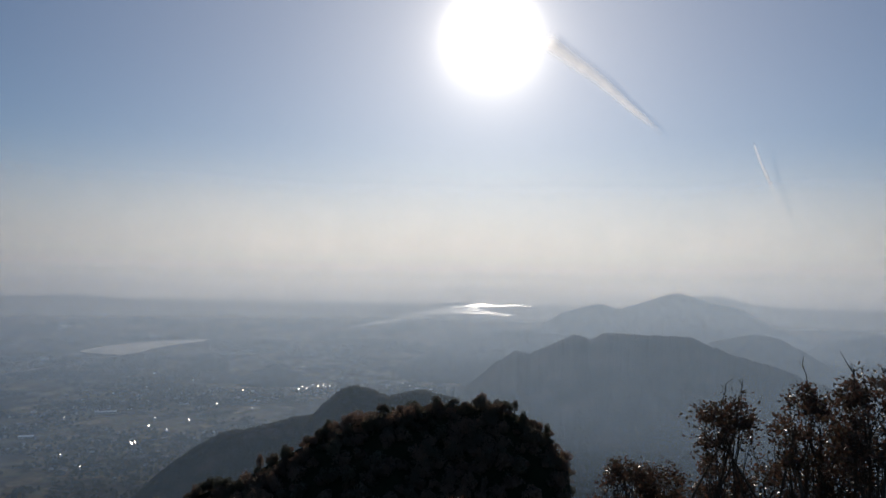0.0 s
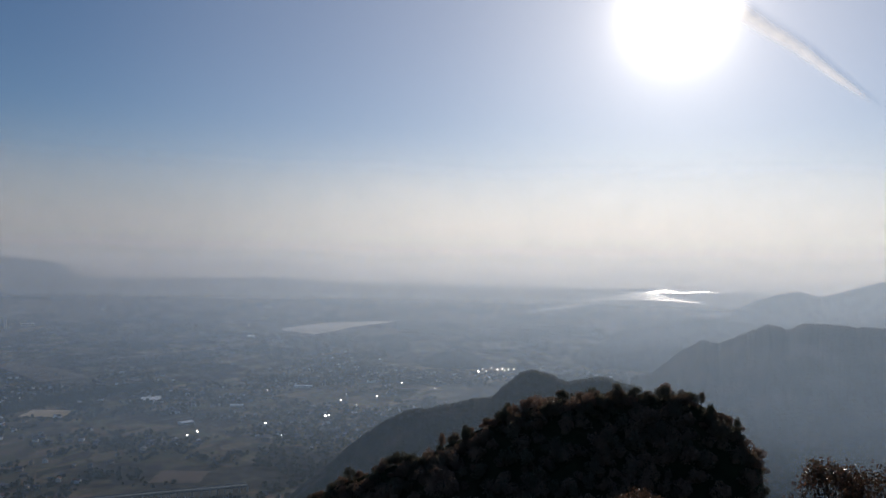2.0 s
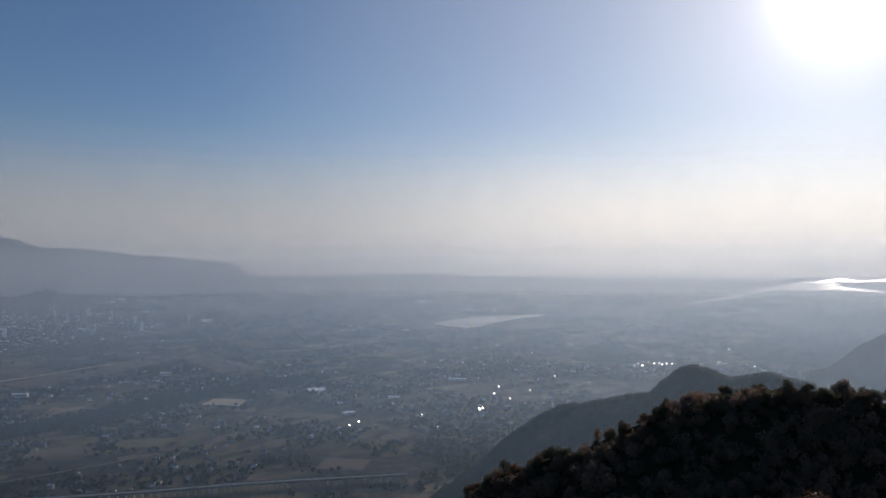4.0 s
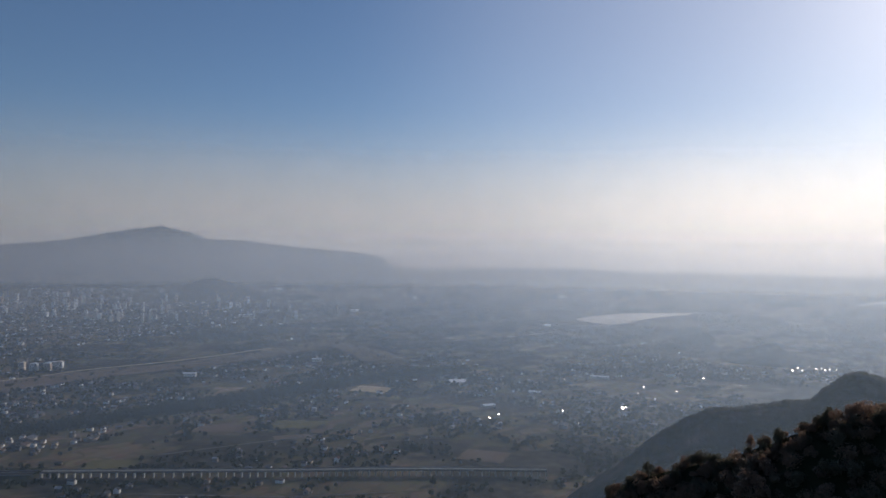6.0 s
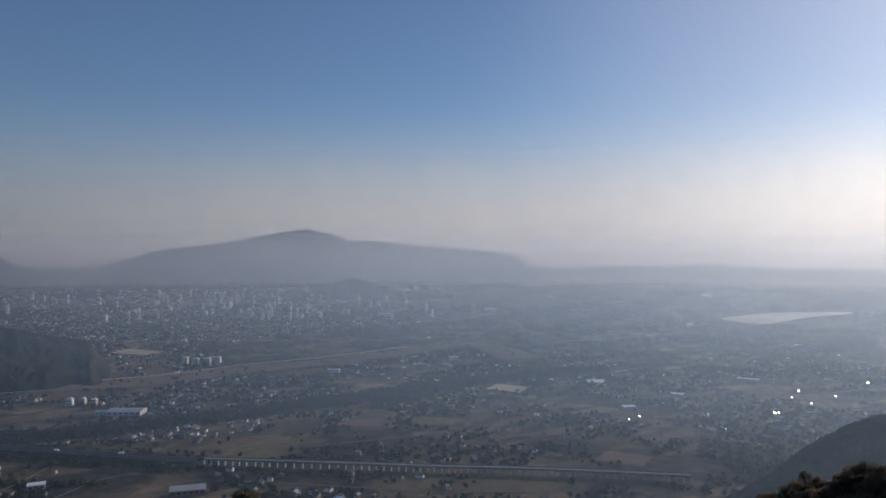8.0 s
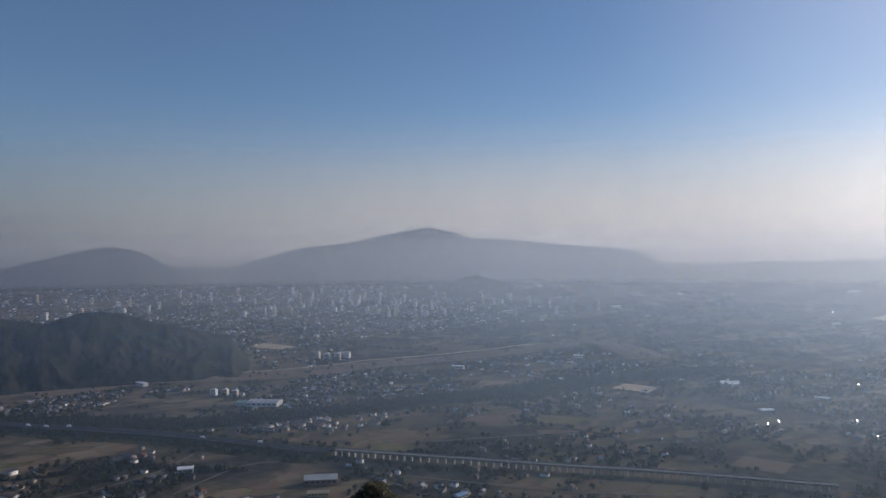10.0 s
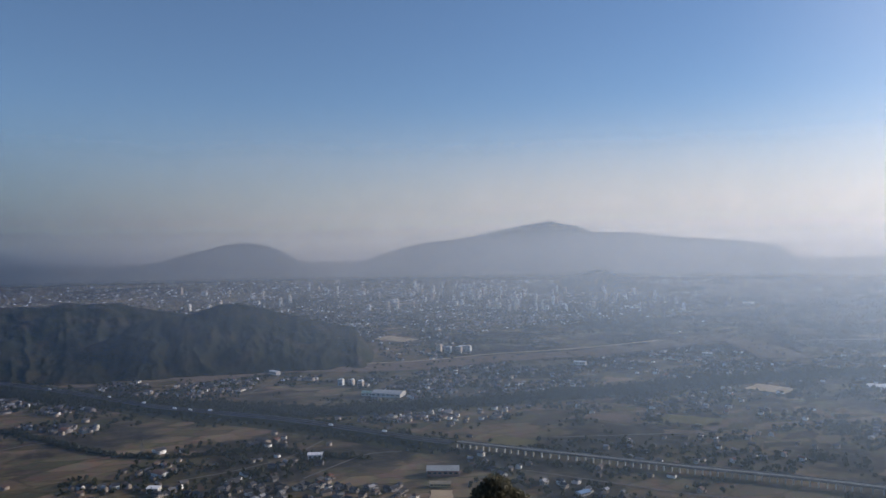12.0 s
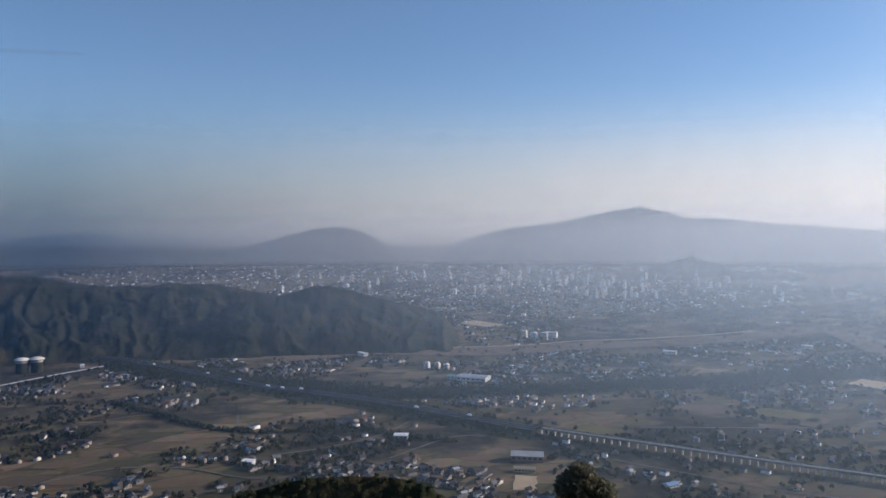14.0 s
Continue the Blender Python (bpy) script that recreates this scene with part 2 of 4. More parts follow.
ridge("far_ridge_west", [(-17, -0.3), (-19.1, 0.04), (-21, 0.07), (-22.9, -0.61), (-27.2, -0.82), (-31.1, -0.87), (-40, -0.9)], 4500, 500, 200, FOREST_FAR,
      "faint distant mountain ridge in thick haze", seed=3)
ridge("low_ridge", [(-25.5, -4.2), (-27.2, -3.28), (-28.9, -2.74), (-31.1, -2.53), (-36, -2.6), (-42, -3.5)], 2700, 500, 300, FOREST_FAR, "hazy wooded ridge", seed=4)
ridge("rounded_hill", [(-17, -5.5), (-20.1, -3.39), (-21.8, -2.92), (-23.3, -2.67), (-24.7, -2.92), (-27.2, -4.34), (-27.8, -4.68), (-33, -7)], 2100, 420, 300, FOREST_FAR,
      "rounded dark wooded hill in blue haze", seed=5)
ridge("broad_ridge", [(1, -9), (-1.3, -7.22), (-2.6, -6.98), (-4.7, -5.25), (-6.2, -4.37), (-7.3, -4.6), (-9.2, -3.66), (-10.4, -3.12), (-11.7, -3.38), (-12.7, -2.93), (-14.3, -2.97),
                      (-16.8, -2.97), (-18.7, -2.99), (-20.1, -3.59), (-21.8, -4.23), (-25.4, -5.21), (-27.1, -5.86), (-31, -7.38), (-40, -10)], 1500, 480, 400, FOREST,
      "broad steep wooded mountain ridge in blue shade", seed=6, noise_el=0.09, relief=0.07, step=0.05)
ridge("low_mound", [(5, -7), (3, -5.81), (0.4, -4.5), (-2.1, -3.61), (-5.6, -2.9), (-9.2, -3.11), (-13, -4)], 2700, 350, 300, FOREST_FAR, "low hazy wooded hill beside the valley mouth", seed=7)
ridge("knoll", [(19.5, -6.2), (17.8, -5.37), (16.3, -4.98), (14.3, -6.02), (13, -6.6)], 2750, 180, 150, FOREST_FAR, "small wooded knoll on the plain", seed=8)
ridge("knoll", [(15.8, -7), (14.3, -6.42), (11.8, -5.62), (8.9, -6.67), (7.5, -7.4)], 2450, 200, 150, FOREST_FAR, "small wooded knoll on the plain", seed=9)
ridge("spur", [(-4, -8.4), (-0.1, -7.72), (0.9, -7.46), (1.7, -7.58), (3.3, -7.9), (4.9, -7.42), (6.0, -7.2), (7.1, -7.47), (8.3, -8.46), (9.1, -9.3), (11.1, -9.5), (13.3, -10.1), (15.9, -10.5),
               (18.6, -12.0), (22, -14.8), (26, -17.6), (30, -20)], 900, 260, 90, FOREST, "long wooded spur running down to the plain", seed=10, noise_el=0.12, step=0.05)
ridge("far_hills", [(8, -1.2), (11.6, -0.6), (16.1, -0.05), (18.5, 0.14), (21.1, 0.3), (23.3, 0.62), (24.7, 0.85), (26.3, 0.6), (28.2, 0.56), (31.3, 0.5), (35.4, 0.3), (41, 0.2),
                    (44, 0.4), (48, 0.3), (52, 0.2)], 4750, 300, 120, FOREST_FAR, "faint line of distant hills in haze", seed=11)
ridge("headland", [(2.5, -0.5), (1.2, -0.01), (-0.6, 0.37), (-2.1, 0.48), (-3.4, 0.07), (-4.7, 0.39), (-6.4, 0.03), (-8.1, -0.15), (-11, -0.5)], 4760, 150, 100, FOREST_FAR,
      "low hills beyond the bay in bright haze", seed=12, relief=0.1)
ridge("long_mountain", [(72, -1.6), (69.5, -0.6), (67.1, 0.15), (65.5, 0.45), (62, 0.86), (59.3, 1.45), (57.4, 1.76), (56, 1.95), (54.3, 1.6), (52.7, 1.05), (51, 1.1), (48.8, 0.85),
                        (45.9, 0.56), (42.4, 0.3), (38, -0.3)], 4270, 480, 120, FOREST_FAR, "long hazy mountain with a gentle summit behind the city", seed=13)
ridge("cone_hill", [(90, -2.2), (87.8, -1.4), (85, -0.75), (83, -0.2), (80.9, 0.3), (78.8, 0.6), (77, 0.2), (75.3, -0.75), (73.5, -1.9)], 4100, 270, 250, FOREST_FAR,
      "isolated blue-grey hill with a rounded top", seed=14)
ridge("low_hills", [(110, -0.6), (101.5, -0.56), (100.2, -0.73), (98.9, -1.2), (97.2, -1.38), (95.4, -1.25), (92.5, -1.09), (89.8, -1.61), (87, -1.7), (84, -2.3)], 4060, 230, 200,
      FOREST_FAR, "low blue hills behind the city", seed=15)
ridge("far_ridge_east", [(112, -0.2), (102, -0.4), (99.9, -0.31), (98.2, 0.06), (96.1, 0.13), (92.8, -0.36), (88, -0.9)], 4700, 300, 100, FOREST_FAR, "faint far mountains in haze", seed=16)
ridge("city_knoll", [(58, -3.6), (56.6, -3.22), (55, -2.37), (52.6, -1.73), (51, -2.13), (49.5, -2.72), (47, -3.0), (45.5, -2.9), (43, -3.6)], 3560, 140, 80, FOREST_FAR,
      "small wooded hill at the edge of the city", seed=17)
ridge("forest_hill_rear", [(112, -2.6), (101.5, -2.73), (99.6, -2.75), (98.2, -2.99), (96.5, -3.39), (94.7, -3.64), (93.6, -3.56), (92.3, -3.71), (91, -3.43), (89.8, -3.58), (87.8, -3.62),
                           (86.2, -3.99), (84.2, -4.41), (82.1, -4.88), (79, -5.6), (76, -6.6)], 2450, 520, 300, FOREST,
      "dark wooded hill with folded slopes above the fields", seed=18, relief=0.13, step=0.1, rows=64, noise_el=0.05, sharp=1.0, rough=0.012, fold=2.3)
ridge("forest_hill", [(97, -8.4), (93, -7.4), (90, -6.6), (87.6, -5.75), (87, -5.25), (85.4, -4.8), (83.4, -4.72), (82.1, -4.33), (80.9, -3.95), (79.6, -3.86), (77.9, -4.25), (75.4, -4.95),
                      (73.2, -5.5), (71.5, -5.78), (70.2, -6.3), (69.2, -7.9)], 2130, 270, 200, FOREST,
      "dark wooded hill with folded slopes beside the town", seed=24, relief=0.12, step=0.1, rows=56, noise_el=0.05, sharp=1.0, rough=0.012, fold=2.0)
ridge("near_hill", [(26, -20.5), (23.1, -17.8), (21, -15.9), (19, -15.2), (17.1, -14.7), (14.1, -13.7), (12.4, -12.9), (9.9, -11.6), (7.2, -10.4), (5.7, -9.7), (3.7, -9.2),
                    (0.6, -8.6), (-1.3, -8.6), (-4, -8.6), (-6.5, -9.2), (-8.5, -10.4), (-9.8, -12.2), (-10.8, -14.5), (-11.5, -18), (-12.5, -24)], 200, 95, 60, FOREST,
      "dark wooded foreground hill in its own shade", seed=19, noise_el=0.1, rough=0.2, gully=20.0)
ridge("wooded_slope", [(97, -22), (92, -20.9), (87.6, -19.0), (84.6, -18.35), (81.5, -17.95), (77.9, -17.9), (74.2, -18.2), (71.9, -18.8), (70, -20.3), (67.5, -23.4)], 460, 90, 120, FOREST,
      "dark wooded foot of the mountainside", seed=20, rough=0.2)

# ---- sheets that stand in for haze over the plain ----
# distance, thickness on the sun's side, share left away from it, elevations where it ends and where it is full, height
# of its foot, haze tint by distance
HAZE_SHEETS = ((400, 0.14, 0.6, 15, -2, 0.45, (0.42, 0.6, 0.82)), (860, 0.23, 0.45, 14, -2, 0.45, (0.45, 0.61, 0.81)), (1680, 0.22, 0.45, 12, -2, 0.5, (0.53, 0.65, 0.79)),
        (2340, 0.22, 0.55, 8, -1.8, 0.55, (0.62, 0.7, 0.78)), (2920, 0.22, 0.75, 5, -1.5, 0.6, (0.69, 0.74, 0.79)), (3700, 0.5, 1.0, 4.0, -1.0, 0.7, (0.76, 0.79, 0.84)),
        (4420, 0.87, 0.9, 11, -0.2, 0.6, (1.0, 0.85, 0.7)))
for dist, thick, off_sun, high, full, sharp, tint in HAZE_SHEETS:
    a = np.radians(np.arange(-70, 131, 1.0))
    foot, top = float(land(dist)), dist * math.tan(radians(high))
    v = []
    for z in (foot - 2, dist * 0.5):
        lean = dist - z * 0.6                     # leans in so that the sun lights the sheet without a dark band
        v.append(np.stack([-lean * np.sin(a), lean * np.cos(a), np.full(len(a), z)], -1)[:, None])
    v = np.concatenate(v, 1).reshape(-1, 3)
    ob = mesh_ob("haze_sheet", v, grid_faces(len(a), 2), haze("haze_sheet", thick, (foot, foot * sharp), (top, dist * math.tan(radians(full))), tint, off_sun, 0.13 if dist > 2000 else 0.09, dist * 0.0006 if dist > 3000 else 0,
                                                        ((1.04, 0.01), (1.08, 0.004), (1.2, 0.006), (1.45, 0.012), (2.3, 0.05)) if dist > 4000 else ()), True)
    tagged(ob, "curved see-through sheet that stands in for haze over the plain", "haze", kind="stuff")

# ---- helpers for things ----
rng = np.random.default_rng(7)
rnd = random.Random(5)


def part(name, bm, mat, parent=None, label=""):
    """Links a bmesh as one mesh object, under a thing or a part."""
    me = bpy.data.meshes.new(name)
    bm.normal_update()
    bm.to_mesh(me)
    bm.free()
    for m in mat if isinstance(mat, (list, tuple)) else [mat]:
        me.materials.append(m)
    ob = new(name, me)
    ob.parent = parent
    return tagged(ob, label)


def box(bm, x, y, z, sx, sy, sz, bevel=0.0):
    """A box by its centre in plan, its foot and its sizes."""
    v = bmesh.ops.create_cube(bm, size=1.0, matrix=Matrix.Translation((x, y, z + sz / 2)) @ Matrix.Diagonal((sx, sy, sz, 1)))["verts"]
    if bevel:
        bmesh.ops.bevel(bm, geom=list({e for q in v for e in q.link_edges}), offset=bevel, segments=1, affect="EDGES")
    return bm


def bmbox(*a, **k):
    return box(bmesh.new(), *a, **k)


def gable(bm, w, d, z, rise, over=0.5, thick=0.25):
    """A gable roof with eaves, its ridge along x."""
    x, y = w / 2 + over, d / 2 + over
    drop = rise * over / (d / 2)
    low, high = [], []
    for t, ring in ((0, low), (thick, high)):
        for px, py, pz in ((-x, -y, z - drop), (x, -y, z - drop), (x, 0, z + rise), (x, y, z - drop), (-x, y, z - drop), (-x, 0, z + rise)):
            ring.append(bm.verts.new((px, py, pz + t)))
    for r, flip in ((high, False), (low, True)):
        for q in ((0, 1, 2, 5), (5, 2, 3, 4)):
            f = [r[i] for i in q]
            bm.faces.new(f[::-1] if flip else f)
    for i in range(6):
        j = (i + 1) % 6
        bm.faces.new((low[i], low[j], high[j], high[i]))
    return bm


def hip(bm, w, d, z, rise, over=0.6, thick=0.25):
    """A hipped roof with eaves."""
    x, y, k = w / 2 + over, d / 2 + over, max(w - d, 0.6) / 2
    b = [bm.verts.new(c) for c in ((-x, -y, z - 0.2), (x, -y, z - 0.2), (x, y, z - 0.2), (-x, y, z - 0.2))]
    t = [bm.verts.new((v.co.x, v.co.y, z - 0.2 + thick)) for v in b]
    r0, r1 = bm.verts.new((-k, 0, z + rise)), bm.verts.new((k, 0, z + rise))
    bm.faces.new(b[::-1])
    for i in range(4):
        bm.faces.new((b[i], b[(i + 1) % 4], t[(i + 1) % 4], t[i]))
    for f in ((t[0], t[1], r1, r0), (t[1], t[2], r1), (t[2], t[3], r0, r1), (t[3], t[0], r0)):
        bm.faces.new(f)
    return bm


def stick(bm, a, b, r0, r1, sides=6):
    d = (b - a)
    q = d.to_track_quat("Z", "Y").to_matrix()
    ring = []
    for c, rad in ((a, r0), (b, r1)):
        ring.append([bm.verts.new(c + q @ Vector((math.cos(t) * rad, math.sin(t) * rad, 0))) for t in [2 * math.pi * i / sides for i in range(sides)]])
    for i in range(sides):
        bm.faces.new((ring[0][i], ring[0][(i + 1) % sides], ring[1][(i + 1) % sides], ring[1][i]))


def empty(name, label, category, group=""):
    return tagged(new(name), label, category, group)


def by_chance(name, stops, rough=0.8, spec=0.25, island=False, grime=0.35, scale=0.4, metal=0.0):
    """A painted or tiled surface whose tone differs from piece to piece."""
    m, n, l, b = material(name, rough, metal, spec)
    if island:
        r0 = n.new("ShaderNodeNewGeometry").outputs["Random Per Island"]
    else:
        r0 = n.new("ShaderNodeObjectInfo").outputs["Random"]
    r = ramp(n, stops, "CONSTANT")
    l.new(r0, r.inputs[0])
    dirt = grain(n, l, scale, 4.0)
    dark = ramp(n, [(0.35, (0.6, 0.58, 0.55)), (0.65, (1, 1, 1))])
    l.new(dirt.outputs[0], dark.inputs[0])
    l.new(mix(n, l, grime, r.outputs[0], dark.outputs[0], "MULTIPLY"), b.inputs["Base Color"])
    return m


WALL_TONES = [(0.0, (0.26, 0.23, 0.2)), (0.3, (0.8, 0.79, 0.77)), (0.44, (0.36, 0.31, 0.26)), (0.64, (0.15, 0.13, 0.11)), (0.82, (0.28, 0.26, 0.25)), (0.93, (0.7, 0.65, 0.57))]
ROOF_TONES = [(0.0, (0.05, 0.05, 0.052)), (0.3, (0.08, 0.08, 0.082)), (0.5, (0.12, 0.08, 0.06)), (0.6, (0.14, 0.14, 0.14)), (0.75, (0.045, 0.048, 0.058)), (0.93, (0.36, 0.36, 0.36)), (0.97, (0.2, 0.09, 0.055))]
HOUSE_WALL = by_chance("house_wall", WALL_TONES)
HOUSE_ROOF = by_chance("house_roof", ROOF_TONES, 0.7, 0.2)
FAR_WALL = by_chance("far_house_wall", WALL_TONES, island=True)
FAR_ROOF = by_chance("far_house_roof", ROOF_TONES, 0.7, 0.2, island=True)
TOWER_WALL = by_chance("flat_block_wall", [(0.0, (0.78, 0.76, 0.72)), (0.35, (0.7, 0.6, 0.5)), (0.55, (0.82, 0.82, 0.82)), (0.8, (0.6, 0.48, 0.38))])
DARK_GLASS = material("window_glass", 0.08, 0, 0.5)[0]
DARK_GLASS.node_tree.nodes["Principled BSDF"].inputs["Base Color"].default_value = (0.03, 0.035, 0.04, 1)
CONCRETE = mottled("concrete", [(0.35, (0.36, 0.35, 0.32)), (0.65, (0.5, 0.49, 0.45))], 0.08, 0.9, 0.2)
PALE_CONCRETE = mottled("pale_concrete", [(0.35, (0.52, 0.5, 0.46)), (0.65, (0.64, 0.62, 0.57))], 0.08, 0.9, 0.2)
ASPHALT = mottled("asphalt", [(0.35, (0.03, 0.03, 0.03)), (0.65, (0.05, 0.05, 0.049))], 0.06, 0.95, 0.03)
WEATHERED = mottled("weathered_concrete", [(0.35, (0.17, 0.16, 0.14)), (0.65, (0.27, 0.255, 0.225))], 0.08, 0.9, 0.15)
DULL_STEEL = mottled("dull_galvanised_steel", [(0.3, (0.12, 0.12, 0.12)), (0.7, (0.19, 0.19, 0.19))], 0.1, 0.7, 0.3)
GRAVEL = mottled("gravel_road", [(0.35, (0.1, 0.092, 0.08)), (0.65, (0.19, 0.175, 0.15))], 0.05, 0.95, 0.1)
RIVERBED = mottled("dry_river_bed", [(0.35, (0.12, 0.088, 0.062)), (0.5, (0.16, 0.118, 0.085)), (0.65, (0.085, 0.068, 0.048))], 0.02, 0.95, 0.1)
TAN_EARTH = mottled("bare_earth", [(0.35, (0.36, 0.27, 0.17)), (0.65, (0.5, 0.39, 0.25))], 0.03, 0.95, 0.1)
BANK = mottled("grass_bank", [(0.3, (0.035, 0.04, 0.02)), (0.7, (0.075, 0.07, 0.035))], 0.08, 0.95, 0.1)
WHITE_METAL = mottled("white_sheet_metal", [(0.3, (0.72, 0.72, 0.72)), (0.7, (0.84, 0.84, 0.83))], 0.1, 0.45, 0.5)
GREY_METAL = mottled("grey_sheet_metal", [(0.3, (0.3, 0.31, 0.32)), (0.7, (0.4, 0.41, 0.42))], 0.1, 0.5, 0.5)
GREEN_METAL = mottled("green_sheet_metal", [(0.3, (0.16, 0.26, 0.2)), (0.7, (0.22, 0.33, 0.26))], 0.1, 0.5, 0.5)
SHINY_ROOF = mottled("glossy_metal_roof", [(0.3, (0.55, 0.5, 0.42)), (0.7, (0.7, 0.64, 0.55))], 0.2, 0.3, 0.8, metal=0.9)
RUBBER = mottled("rubber", [(0.3, (0.02, 0.02, 0.02)), (0.7, (0.035, 0.035, 0.035))], 3.0)

# ---- water ----
def water_material(name, rough, ripple):
    m, n, l, b = material(name, rough, 0, 0.5)
    b.inputs["Base Color"].default_value = (0.05, 0.07, 0.08, 1)
    w = grain(n, l, 0.05, 5.0)
    bump(n, l, b, w.outputs[0], ripple, 3.0)
    return m


WATER, SEA = water_material("still_water", 0.08, 0.1), water_material("sea", 0.3, 0.5)


def sheet(name, edges, mat, label, category, up=1.6, step=0.15, rows=6):
    """An area laid along the land's slope between two edges in the camera's view: (azimuth, elevation of the near edge,
    of the far edge).
    """
    edges = sorted(edges)
    a = np.arange(edges[0][0], edges[-1][0] + step / 2, step)
    k = [np.interp(a, [q[0] for q in edges], [q[i] for q in edges]) for i in (1, 2)]
    wob = (fractal(a * 2, a * 0, 4, 3) - 0.5) * 0.08
    v = []
    for i, az in enumerate(a):
        r0, r1 = reach(k[0][i] + wob[i]), reach(k[1][i] + wob[i] * 0.4)
        for j in range(rows):
            r = r0 + (max(r1, r0) - r0) * j / (rows - 1)
            v.append((-r * math.sin(radians(az)), r * math.cos(radians(az)), float(land(r)) + up))
    return tagged(mesh_ob(name, v, grid_faces(len(a), rows), mat, True), label, category, kind="structure")


sheet("pond", [(25.2, -4.6, -4.5), (24.0, -4.75, -4.3), (22.7, -4.9, -4.12), (21.5, -4.7, -3.98), (20, -4.32, -3.91), (18.5, -4.12, -3.86), (16.9, -3.9, -3.8)], WATER,
      "still grey reservoir on the plain", "water")
sheet("bay", [(1.6, -0.68, -0.62), (0, -0.8, -0.55), (-2, -1.12, -0.56), (-4.2, -1.2, -0.72), (-5.5, -1.1, -0.85), (-7.2, -1.1, -1.05)], SEA, "bright bay that mirrors the sun", "water", 2.5)
sheet("bay_arm", [(6.5, -2.92, -2.84), (5, -2.7, -2.55), (3.1, -2.42, -2.2), (2, -2.1, -1.8), (0.5, -1.78, -1.55), (-1.5, -1.76, -1.1), (-3.0, -1.72, -1.12), (-3.7, -1.75, -1.5),
                  (-5.9, -1.84, -1.72)], SEA, "narrow arm of the bay that mirrors the sun", "water", 2.0)


def trace(points, every=20.0):
    """Points along a smooth line over the plain, from (azimuth, elevation) pairs, evenly spaced."""
    p = [spot(a, e) for a, e in points]
    p = [p[0] * 2 - p[1], *p, p[-1] * 2 - p[-2]]
    fine = []
    for i in range(1, len(p) - 2):
        for k in range(24):
            t = k / 24
            fine.append(0.5 * ((2 * p[i]) + (p[i + 1] - p[i - 1]) * t + (2 * p[i - 1] - 5 * p[i] + 4 * p[i + 1] - p[i + 2]) * t * t
                               + (3 * p[i] - p[i - 1] - 3 * p[i + 1] + p[i + 2]) * t ** 3))
    fine.append(p[-2])
    out, gone = [fine[0]], 0.0
    for q in fine[1:]:
        if (q - out[-1]).length >= every:
            out.append(q)
    for q in out:
        q.z = float(land(math.hypot(q.x, q.y)))
    return out


LINES = []       # lines that houses and trees keep clear of, with their half widths


def sweep(name, pts, profile, mat, label="", category="", parent=None, closed=True, kind=""):
    """A cross-section of (across, up) drawn along a line."""
    v, n = [], len(profile)
    for i, p in enumerate(pts):
        d = (pts[min(i + 1, len(pts) - 1)] - pts[max(i - 1, 0)]).to_2d().normalized()
        for a, u in profile:
            v.append((p.x + d.y * a, p.y - d.x * a, p.z + u))
    f = [(i * n + j, i * n + (j + 1) % n, (i + 1) * n + (j + 1) % n, (i + 1) * n + j) for i in range(len(pts) - 1) for j in range(n if closed else n - 1)]
    ob = mesh_ob(name, v, f, mat)
    ob.parent = parent
    return tagged(ob, label, category, kind=kind)


def ribbon(name, points, half, mat, label, category="road", up=1.2, every=18.0):
    pts = trace(points, every)
    LINES.append((pts, half + 8))
    return sweep(name, pts, [(-half, up), (-half + 0.6, up + 0.25), (half - 0.6, up + 0.25), (half, up)], mat, label, category, closed=False, kind="structure")


RIVER = [(84, -9.3), (76.2, -8.85), (69.6, -9.0), (64.5, -8.8), (60.8, -8.45), (54.3, -8.0), (48.4, -7.3), (44.4, -6.6), (42.6, -6.75), (41.2, -7.2), (39.6, -7.9)]
ribbon("river_bed", RIVER, 62, RIVERBED, "broad dry river bed of pale gravel and dead grass", "river bed", 0.9)
ribbon("levee_road", [(a, e + 0.3) for a, e in RIVER[1:7]], 4, TAN_EARTH, "pale track on the river levee", up=2.2)
ribbon("canal", [(39, -6.75), (38.3, -6.64), (35, -6.42), (33.1, -6.27), (30.5, -6.05), (28.8, -5.84), (27.3, -5.6), (26.1, -5.45)], 9, WATER, "narrow canal that mirrors the sky", "water", 1.6)
ribbon("canal", [(25.9, -5.4), (24.5, -5.15), (23.4, -5.0), (22.6, -4.9)], 6, WATER, "narrow canal that mirrors the sky", "water", 1.6)
ribbon("country_road", [(104, -10.2), (101.6, -9.88), (98.5, -9.5), (96.5, -9.27), (95, -9.1)], 4.5, PALE_CONCRETE, "pale straight country road along the hill's foot")
BROOK = [(95, -11.6), (93.1, -12.25), (91, -13.1), (89.1, -13.72), (86.3, -14.36), (82.2, -14.65), (78, -14.6), (74, -15.2), (70, -15.6)]
ribbon("brook", BROOK, 7, BANK, "dark overgrown brook between the fields", "brook", 0.8)
